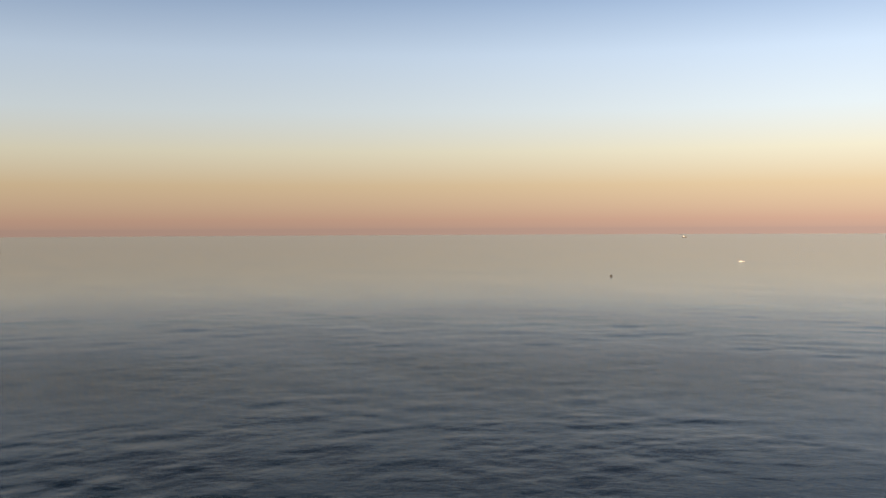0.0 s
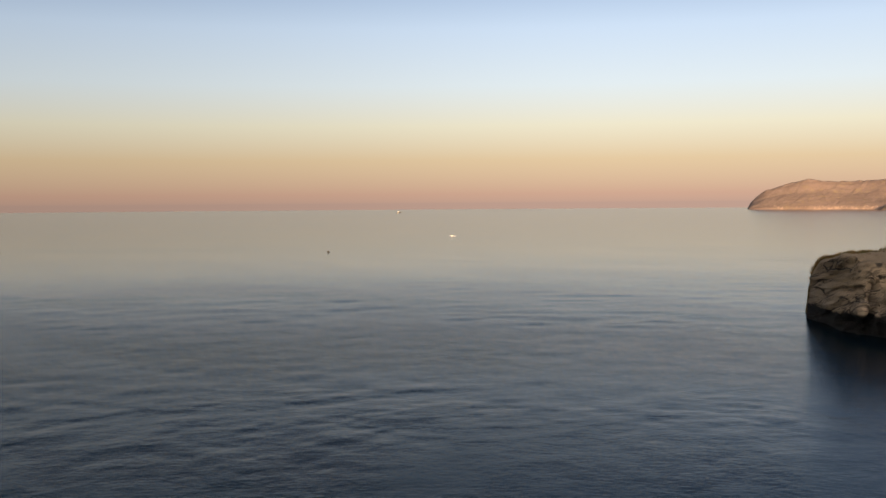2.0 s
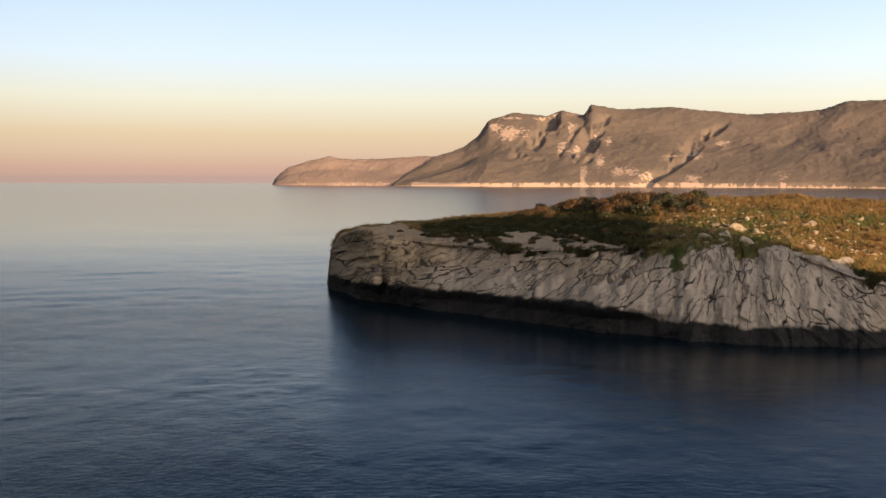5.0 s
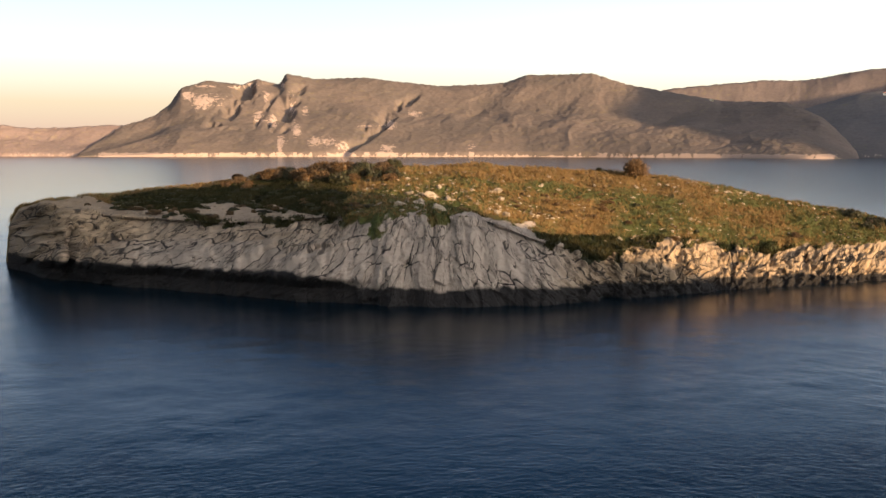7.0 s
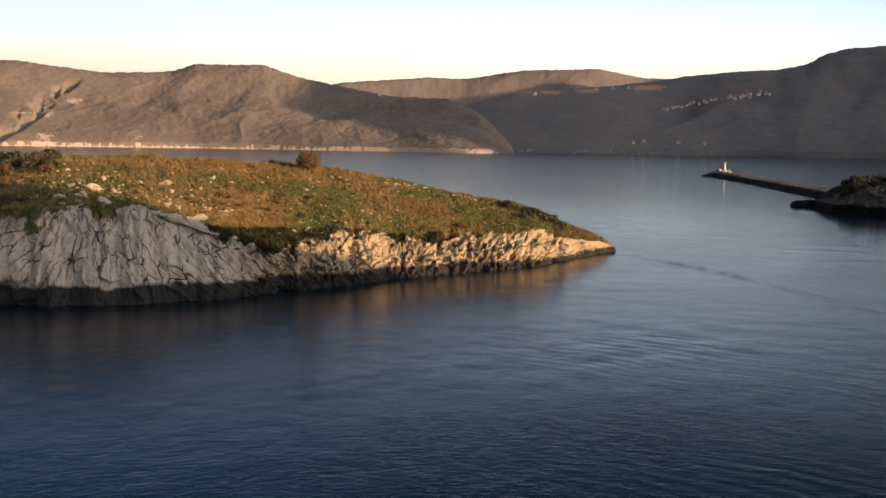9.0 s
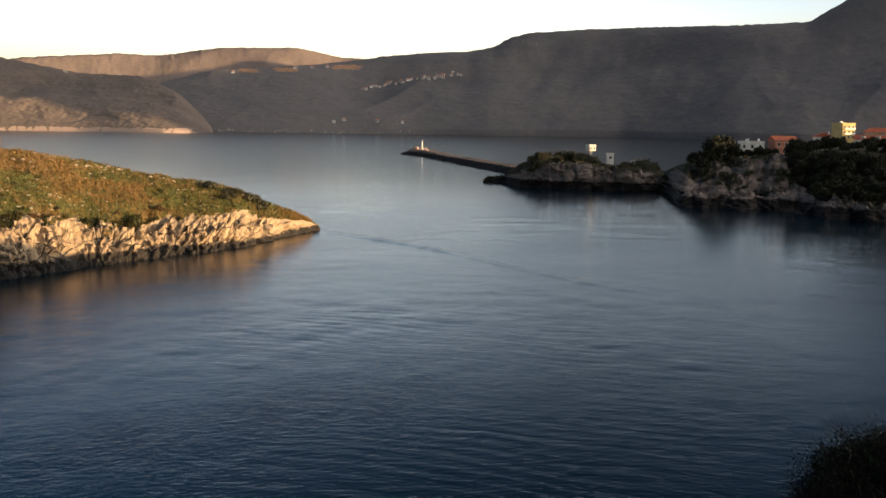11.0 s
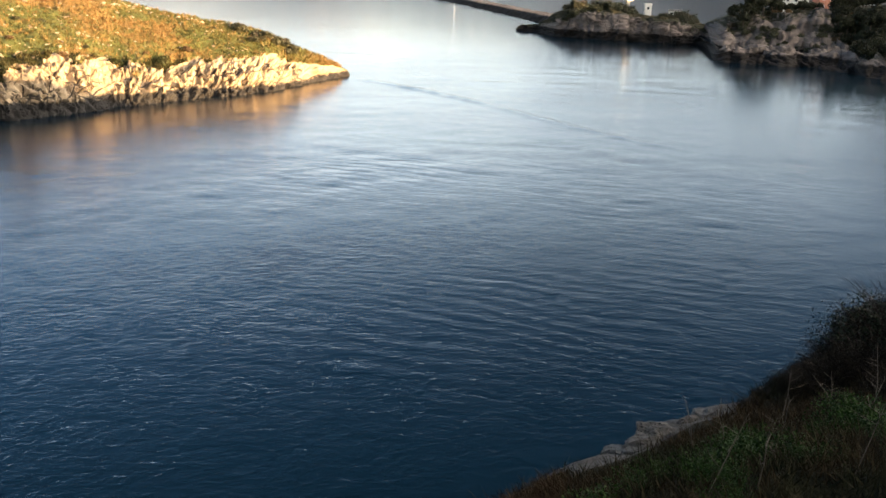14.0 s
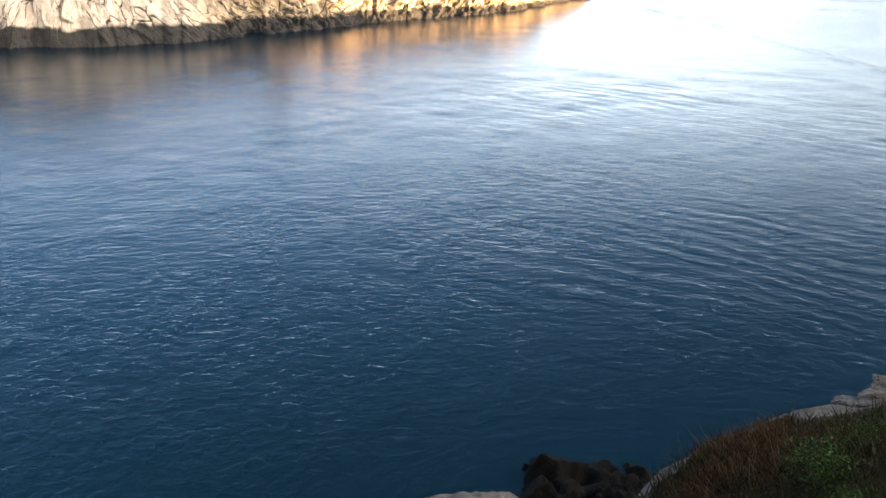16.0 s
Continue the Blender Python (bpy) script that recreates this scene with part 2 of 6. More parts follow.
def rock_material(name, light, dark, tide=2.4, sheen=0.2, wet_tone=0.17, green=(0.040, 0.058, 0.016), straw=(0.165, 0.092, 0.030)):
    """Pale limestone: mottled, dark in its seams, black below the tide line; turf where the veg mask says so."""
    m, n, b = material(name, 0.9)
    b.inputs["Specular IOR Level"].default_value = sheen
    p = n.place()
    big, mid, fine = n.noise(p, 0.12, 4), n.noise(p, 0.9, 5, 0.6), n.noise(p, 5.0, 5, 0.65)
    c = n.mix(n.step(big, 0.3, 0.7), light, tuple(k * 0.78 for k in light))
    c = n.mix(n.math("MULTIPLY", n.step(mid, 0.48, 0.72), 0.55), c, dark)
    c = n.mix(n.math("MULTIPLY", n.step(fine, 0.5, 0.8), 0.4), c, tuple(k * 0.6 for k in dark))
    warp = n.add("ShaderNodeVectorMath")
    warp.operation = "ADD"
    blur = n.add("ShaderNodeTexNoise")
    blur.inputs["Scale"].default_value = 0.35
    n.link(p, blur.inputs["Vector"])
    grow = n.add("ShaderNodeVectorMath")
    grow.operation = "SCALE"
    grow.inputs["Scale"].default_value = 2.6
    n.link(blur.outputs["Color"], grow.inputs[0])
    n.link(n.place((1.0, 0.8, 0.42), 20), warp.inputs[0])
    n.link(grow.outputs[0], warp.inputs[1])
    joint = n.add("ShaderNodeTexVoronoi")
    joint.feature = "DISTANCE_TO_EDGE"
    joint.inputs["Scale"].default_value = 0.55
    n.link(warp.outputs[0], joint.inputs["Vector"])
    crack = n.math("SUBTRACT", 1.0, n.step(joint.outputs["Distance"], 0.008, 0.055))
    crack = n.math("MULTIPLY", n.math("MULTIPLY", crack, n.attribute("joint")), n.step(n.noise(p, 0.22, 3), 0.42, 0.6))
    seam = n.math("MAXIMUM", n.attribute("seam"), crack)
    c = n.mix(n.math("MULTIPLY", seam, 0.85), c, (0.05, 0.043, 0.038))
    g = n.add("ShaderNodeNewGeometry")
    s = n.add("ShaderNodeSeparateXYZ")
    n.link(g.outputs["Position"], s.inputs[0])
    level = n.math("ADD", s.outputs["Z"], n.math("MULTIPLY", n.math("SUBTRACT", n.noise(p, 0.35, 4), 0.5), 2.2))
    level = n.math("SUBTRACT", level, n.attribute("tide"))
    wet = n.math("SUBTRACT", 1.0, n.step(level, tide - 0.4, tide + 0.4))
    c = n.mix(wet, c, tuple(k * wet_tone for k in dark))
    turf_n, turf_f = n.noise(p, 0.08, 4, 0.6), n.noise(p, 0.9, 4, 0.6)
    turf = n.mix(n.step(turf_n, 0.38, 0.62), green, straw)
    turf = n.mix(n.math("MULTIPLY", n.step(turf_f, 0.4, 0.7), 0.6), turf, tuple(k * 0.5 for k in green))
    v = n.math("ADD", n.attribute("veg"), n.math("MULTIPLY", n.math("SUBTRACT", n.noise(p, 0.5, 4, 0.6), 0.5), 0.9))
    c = n.mix(n.step(v, 0.4, 0.6), c, turf)
    n.link(c, b.inputs["Base Color"])
    nor = n.bump(n.math("SUBTRACT", 1.0, crack), 0.8, 0.25)
    nor = n.bump(mid, 0.8, 0.35, nor)
    nor = n.bump(fine, 0.6, 0.08, nor)
    n.link(nor, b.inputs["Normal"])
    return m


def island_material(name, light, dark, tide, green, straw):
    """Limestone cliffs with thin dark joints laid out by the bedding, a black tide band, and turf by mask."""
    m, n, b = material(name, 0.9)
    p = n.place()
    big, mid, fine = n.noise(p, 0.10, 4), n.noise(p, 0.7, 5, 0.6), n.noise(p, 4.0, 5, 0.65)
    # tan browns the left rock; on the right it puts the sunlight's tone in.
    light = n.mix(n.attribute("tan"), light, tuple(k * q for k, q in zip(light, (0.82, 0.73, 0.56))))
    c = n.mix(n.math("MULTIPLY", n.step(big, 0.3, 0.7), 0.35), light, dark)
    c = n.mix(n.math("MULTIPLY", n.step(mid, 0.50, 0.72), 0.45), c, dark)
    c = n.mix(n.math("MULTIPLY", n.step(fine, 0.52, 0.8), 0.35), c, tuple(k * 0.6 for k in dark))
    u, v = n.attribute("joint_u"), n.attribute("joint_v")

    def joints(scale_u, scale_v, width, lo, hi, shift):
        at = n.add("ShaderNodeCombineXYZ")
        n.link(n.math("MULTIPLY", u, 1 / scale_u), at.inputs[0])
        n.link(n.math("MULTIPLY", v, 1 / scale_v), at.inputs[1])
        at.inputs[2].default_value = shift
        blur = n.add("ShaderNodeTexNoise")
        blur.inputs["Scale"].default_value, blur.inputs["Detail"].default_value = 1.3, 4.0
        n.link(at.outputs[0], blur.inputs["Vector"])
        add = n.add("ShaderNodeVectorMath")
        add.operation = "MULTIPLY_ADD"
        n.link(blur.outputs["Color"], add.inputs[0])
        add.inputs[1].default_value = (0.8, 0.4, 0.0)
        n.link(at.outputs[0], add.inputs[2])
        cell = n.add("ShaderNodeTexVoronoi")
        cell.feature = "DISTANCE_TO_EDGE"
        cell.inputs["Scale"].default_value = 1.0
        n.link(add.outputs[0], cell.inputs["Vector"])
        gap = n.math("SUBTRACT", 1.0, n.step(cell.outputs["Distance"], width * 0.25, width))
        keep = n.step(n.math("ADD", n.noise(at.outputs[0], 0.45, 3, 0.6), n.math("MULTIPLY", n.attribute("tan"), 0.07)), lo, hi)
        return n.math("MULTIPLY", gap, keep)

    coarse = joints(3.8, 6.4, 0.042, 0.46, 0.55, 0.0)
    small = joints(1.3, 3.4, 0.070, 0.52, 0.60, 3.7)
    hair = joints(0.5, 3.2, 0.11, 0.53, 0.60, 8.1)
    crack = n.math("MAXIMUM", coarse, n.math("MAXIMUM", n.math("MULTIPLY", small, 0.9), n.math("MULTIPLY", hair, 0.6)))
    crack = n.math("MULTIPLY", crack, n.attribute("joint"))
    seam = n.math("MAXIMUM", n.attribute("seam"), crack)
    c = n.mix(n.math("MULTIPLY", seam, 0.92), c, (0.034, 0.028, 0.024))
    g = n.add("ShaderNodeNewGeometry")
    s = n.add("ShaderNodeSeparateXYZ")
    n.link(g.outputs["Position"], s.inputs[0])
    level = n.math("ADD", s.outputs["Z"], n.math("MULTIPLY", n.math("SUBTRACT", n.noise(p, 0.35, 4), 0.5), 2.2))
    level = n.math("SUBTRACT", level, n.attribute("tide"))
    wet = n.math("SUBTRACT", 1.0, n.step(level, tide - 0.4, tide + 0.4))
    c = n.mix(wet, c, (0.018, 0.016, 0.015))
    turf_n, turf_f = n.noise(p, 0.08, 4, 0.6), n.noise(p, 0.9, 4, 0.6)
    turf = n.mix(n.step(n.math("ADD", n.attribute("dry"), n.math("MULTIPLY", n.math("SUBTRACT", turf_n, 0.5), 0.5)), 0.1, 0.9), green, straw)
    turf = n.mix(n.math("MULTIPLY", n.step(turf_f, 0.4, 0.7), 0.35), turf, tuple(k * 0.5 for k in green))
    cover = n.math("ADD", n.attribute("veg"), n.math("MULTIPLY", n.math("SUBTRACT", n.noise(p, 0.5, 4, 0.6), 0.5), 0.9))
    # Scrub turf: a dark cover whose colour also carries the left end's shade.
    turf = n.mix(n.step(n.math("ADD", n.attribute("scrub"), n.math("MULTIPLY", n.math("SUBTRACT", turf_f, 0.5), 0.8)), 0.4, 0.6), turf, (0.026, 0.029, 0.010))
    c = n.mix(n.step(cover, 0.4, 0.6), c, turf)
    n.link(c, b.inputs["Base Color"])
    nor = n.bump(n.math("SUBTRACT", 1.0, crack), 1.0, 0.30)
    nor = n.bump(mid, 0.8, 0.32, nor)
    nor = n.bump(fine, 0.9, 0.12, nor)
    n.link(nor, b.inputs["Normal"])
    return m


def pitted_stone(name, light, dark):
    """Weathered limestone close by: pits, lichen and grime."""
    m, n, b = material(name, 0.95)
    p = n.place()
    big, fine = n.noise(p, 3.5, 5, 0.65), n.noise(p, 22.0, 5, 0.7)
    pit = n.add("ShaderNodeTexVoronoi")
    pit.inputs["Scale"].default_value = 26.0
    n.link(p, pit.inputs["Vector"])
    hole = n.math("SUBTRACT", 1.0, n.step(pit.outputs["Distance"], 0.08, 0.38))
    hole = n.math("MULTIPLY", hole, n.step(big, 0.42, 0.58))
    c = n.mix(n.step(big, 0.35, 0.65), light, dark)
    c = n.mix(n.math("MULTIPLY", n.step(fine, 0.45, 0.7), 0.6), c, tuple(k * 0.45 for k in dark))
    c = n.mix(n.math("MULTIPLY", hole, 0.8), c, tuple(k * 0.3 for k in dark))
    n.link(c, b.inputs["Base Color"])
    nor = n.bump(n.math("SUBTRACT", 1.0, hole), 0.8, 0.03)
    n.link(n.bump(fine, 0.8, 0.02, nor), b.inputs["Normal"])
    return m


def forest_material(name, leaf, dry, rock, scale):
    """Wooded mountain side far off: mottled crowns, dry scrub and bare limestone faces."""
    m, n, b = material(name, 0.95)
    p = n.place()
    crowns = n.noise(p, 0.09 * scale, 4, 0.6)
    belts = n.noise(p, 0.004 * scale, 4, 0.6)
    c = n.mix(n.step(belts, 0.35, 0.65), leaf, dry)
    c = n.mix(n.math("MULTIPLY", n.step(crowns, 0.35, 0.7), 0.4), c, tuple(k * 0.6 for k in leaf))
    spots = n.math("MULTIPLY", n.step(n.noise(p, 0.045 * scale, 4, 0.7), 0.52, 0.66), n.step(n.noise(p, 0.006 * scale, 3, 0.6), 0.42, 0.6))
    c = n.mix(n.math("MULTIPLY", spots, 0.5), c, (dry[0] * 1.25, dry[1] * 1.3, dry[2] * 0.9))
    rocky = n.math("ADD", n.attribute("rock"), n.math("MULTIPLY", n.math("SUBTRACT", n.noise(n.place((1, 1, 0.6)), 0.075 * scale, 5, 0.7), 0.5), 2.6))
    c = n.mix(n.step(rocky, 0.64, 0.74), c, rock)
    # Bare earth, its orange strengthened with the low sun's colour.
    c = n.mix(n.step(n.math("ADD", n.attribute("earth"), n.math("MULTIPLY", n.math("SUBTRACT", n.noise(p, 0.07 * scale, 4, 0.6), 0.5), 2.2)), 0.62, 0.80), c, (0.46, 0.26, 0.15))
    n.link(c, b.inputs["Base Color"])
    n.link(n.bump(crowns, 0.35, 4.0 / scale), b.inputs["Normal"])
    return m


def leaf_material(name, a, c, rough=0.6, patches=0.0, sheen=0.5):
    """Leaves or blades that vary one by one, and in patches where asked."""
    m, n, b = material(name, rough)
    b.inputs["Specular IOR Level"].default_value = sheen
    info = n.add("ShaderNodeNewGeometry")
    pick = info.outputs["Random Per Island"]
    if patches:
        area = n.step(n.noise(n.place(), patches, 4, 0.6), 0.39, 0.56)
        pick = n.math("ADD", n.math("MULTIPLY", area, 0.7), n.math("MULTIPLY", pick, 0.3))
    colour = n.mix(pick, a, c)
    obj = n.add("ShaderNodeObjectInfo")
    colour = n.mix(n.math("MULTIPLY", obj.outputs["Random"], 0.4), colour, tuple(k * 0.5 for k in a))
    n.link(colour, b.inputs["Base Color"])
    return m


SEA = sea_material()
LIMESTONE = island_material("pale_limestone", (0.50, 0.418, 0.335), (0.27, 0.212, 0.165), 3.0, (0.078, 0.092, 0.018), (0.190, 0.116, 0.034))
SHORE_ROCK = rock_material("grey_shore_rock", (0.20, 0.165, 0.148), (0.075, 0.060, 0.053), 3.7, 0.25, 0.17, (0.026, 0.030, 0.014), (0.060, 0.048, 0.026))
# Headland turf tones are cut far down: the near slope's shade is in them.
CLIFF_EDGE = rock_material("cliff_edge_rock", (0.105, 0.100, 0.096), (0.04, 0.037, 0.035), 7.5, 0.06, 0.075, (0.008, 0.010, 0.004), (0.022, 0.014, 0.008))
# Mountain base colours are lightened and greyed to carry the haze of distance.
HAZED_WOODS = forest_material("hazed_mountain_woods", (0.166, 0.136, 0.118), (0.222, 0.174, 0.146), (0.50, 0.38, 0.31), 1.0)
# The right range gets a bluish haze in its base colour.
HAZED_RANGE_WOODS = forest_material("hazed_range_woods", (0.150, 0.143, 0.150), (0.188, 0.172, 0.170), (0.42, 0.36, 0.32), 1.0)
# Back ridge and cape carry the most haze in their colour.
HAZED_FAR_WOODS = forest_material("hazed_far_woods", (0.21, 0.170, 0.160), (0.25, 0.20, 0.18), (0.45, 0.34, 0.28), 1.0)
HAZED_CAPE_WOODS = forest_material("hazed_cape_woods", (0.30, 0.225, 0.20), (0.33, 0.25, 0.22), (0.45, 0.34, 0.28), 1.0)
SHRUB_LEAF = leaf_material("shrub_leaves", (0.030, 0.036, 0.014), (0.085, 0.075, 0.028))
RUSSET_LEAF = leaf_material("russet_leaves", (0.078, 0.050, 0.019), (0.190, 0.104, 0.036))
BARK = plain("bark", (0.10, 0.075, 0.055), 0.9, 0, 6, 0.4)
# ---- the sea: one sheet to the horizon, with real waves near the headland ----


def ground_xy(az, r):
    a = np.radians(az)
    return -np.sin(a) * r, np.cos(a) * r


def wake_line(x, y):
    """Distance from the line of a boat's wake that leaves the island's tip."""
    along = np.clip((257 - y) / 130.0, 0, 1.2)
    return x - (135 + 4 * np.sin(along * 5.0) + 6 * along * along)


def breeze(az):
    """How much the wind ruffles the water on that bearing: open sea more, the sheltered sound less."""
    return np.interp(az, [-70, -45, -20, 0, 25, 45, 70], [0.42, 0.45, 0.5, 0.58, 0.6, 0.58, 0.58])


def far_chop(az, r):
    """Unresolved waves far off: none in the calm water behind the breakwater and along the town's shore."""
    lee = np.maximum(0.75 * smooth(-az, 42.5, 48.0) * smooth(r, 260, 420), smooth(-az, 50, 56) * smooth(r, 200, 290))
    ruffled = 0.5 + 0.75 * smooth(r, 72, 125) * (1 - smooth(r, 220, 520)) - 0.25 * smooth(r, 220, 520)
    return np.interp(az, [-60, -30, -10, 5, 25, 40, 70], [0.45, 0.55, 0.75, 0.8, 0.75, 1.0, 1.0]) * ruffled * (1 - 0.9 * lee) - 0.4 * lee


def sea_height(az, r, x, y):
    """Small waves whose crests run round the headland, in ruffled and smooth patches."""
    a = np.radians(az)
    patch = smooth(fbm(x / 60, y / 34, 0, 3, 31), 0.32, 0.66)
    lean = r + 9 * a * a * np.sign(a)
    z = 0.09 * (0.45 + 0.55 * smooth(r, 80, 150)) * (fbm(a * 34, lean / 3.4, 0, 2, 32) - 0.5) * (1 - smooth(r, 170, 310))
    z += 0.26 * np.interp(az, [-40, 0, 6, 25], [0.85, 0.8, 1.25, 1.5]) * (fbm(a * 26, lean / 5.5, 0, 3, 46) - 0.5) * smooth(r, 80, 130) * (1 - smooth(r, 330, 520))
    z += 0.032 * (fbm(a * 66, lean / 1.25, 0, 2, 33) - 0.5) * (1 - smooth(r, 110, 200))
    side = smooth(az, -68, -48) * (1 - smooth(az, -34, -12))
    z += side * 0.022 * np.sin((x * 0.80 + y * 0.60) * 2 * math.pi / 2.9 + 14 * fbm(x / 15, y / 15, 0, 3, 34)) * (0.5 + vnoise(x / 5, y / 5, 0, 42)) * smooth(r, 52, 85) * (1 - smooth(r, 150, 230)) * (0.25 + 0.75 * smooth(vnoise(x / 24, y / 18, 0, 35), 0.2, 0.75))
    z *= 0.45 + 0.75 * patch
    z *= 1 + (breeze(az) - 1) * (1 - smooth(r, 200, 320))
    w = wake_line(x, y)
    on = smooth(y, 120, 150) * (1 - smooth(y, 245, 257))
    z += on * 0.36 * np.exp(-(w / 1.1) ** 2) * (0.4 + 0.6 * smooth(y, 160, 235)) * (0.35 + vnoise(x / 4, y / 3, 0, 36))
    return z


def build_sea():
    az = np.concatenate([np.linspace(180, 84, 20)[:-1], np.linspace(84, -66, 640), np.linspace(-66, -180, 24)[1:]])
    r = np.concatenate([[0.5, 15, 34], np.geomspace(38, 165, 400), np.geomspace(166, 520, 130), np.geomspace(545, 4950, 40)])
    A, Rr = np.meshgrid(az, r, indexing="ij")
    x, y = ground_xy(A, Rr)
    z = np.where((Rr > 36) & (Rr < 530), sea_height(A, Rr, x, y), 0.0)
    z[0] = z[-1] = 0
    ob = sheet("water_sea", np.stack([x, y, z], -1), SEA, (("breeze", breeze(A) * (1 + 0.55 * (1 - smooth(Rr, 65, 120))) + 1.0 * np.exp(-((Rr - 215) / 42) ** 2) * smooth(A, -4, 8)), ("chop", far_chop(A, Rr))))
    return tagged(ob, "calm dark blue sea with small evening ripples", "sea", kind="structure")


build_sea()

# ---- the island ----
# bearing, distance of the waterline, cliff-top inset and elevation, crest inset and elevation, depth to the far shore
ISLAND = [
    (23.15, 277, 3, -4.6, 8, -4.4, 14), (22.7, 270, 4, -3.3, 20, -3.1, 34), (21.3, 248, 6, -2.95, 32, -2.72, 52), (17.9, 230.5, 12, -3.7, 56, -2.48, 84),
    (12.4, 211, 14, -4.15, 72, -1.85, 112), (8.4, 202, 15, -3.95, 76, -1.35, 118), (3.0, 190.5, 16, -3.75, 80, -1.05, 124), (-1.6, 190, 16, -3.85, 82, -0.92, 126),
    (-5.2, 193, 12, -5.2, 82, -1.10, 126), (-8.7, 200, 11, -5.9, 80, -1.24, 120), (-12.6, 211, 13, -5.2, 72, -1.62, 110), (-18.8, 231, 13, -5.5, 48, -2.82, 78),
    (-23.5, 251, 10, -5.1, 28, -3.65, 46), (-27.9, 292, 1.5, -5.75, 3, -5.7, 4),
]


def cells(u, v, seed):
    """Jointed blocks: distance to the nearest joint, and a number for each block."""
    iu, iv = np.floor(u), np.floor(v)
    f1 = np.full(u.shape, 9.0)
    f2 = np.full(u.shape, 9.0)
    num = np.zeros(u.shape)
    du, dv = np.zeros(u.shape), np.zeros(u.shape)
    for a in (-1, 0, 1):
        for b in (-1, 0, 1):
            ca, cb = iu + a, iv + b
            ku, kv = u - ca - hashed(ca, cb, cb * 0, seed), v - cb - hashed(ca, cb, cb * 0 + 1, seed)
            q = np.hypot(ku, kv)
            near = q < f1
            f2 = np.where(near, f1, np.minimum(f2, q))
            num = np.where(near, hashed(ca, cb, cb * 0 + 2, seed), num)
            du, dv = np.where(near, ku, du), np.where(near, kv, dv)
            f1 = np.where(near, q, f1)
    lean = (np.mod(num * 7.31, 1) - 0.5) * du + (np.mod(num * 13.7, 1) - 0.35) * dv
    return f2 - f1, num + 1.3 * lean


def dryness(x, y, A, rows):
    """Straw and russet patches of the meadow: along the crest, in the hollow above the cliff, and scattered."""
    crest = smooth(rows, 188, 225) * smooth(A, -15, -9) * (1 - smooth(A, -3, 4)) * 0.5
    hollow = 0.75 * np.exp(-((A + 8.0) / 1.5) ** 2) * smooth(rows, 132, 145) * (1 - smooth(rows, 165, 185))
    brow = 0.45 * smooth(A, 0, 4) * smooth(rows, 150, 200)
    broken = 1.5 * (fbm(x / 13, y / 13, 0, 4, 44, 0.6) - 0.5) + 0.8 * (fbm(x / 3, y / 3, 0, 3, 45) - 0.5)
    return np.clip(0.43 + crest + hollow + brow + broken, 0, 1)


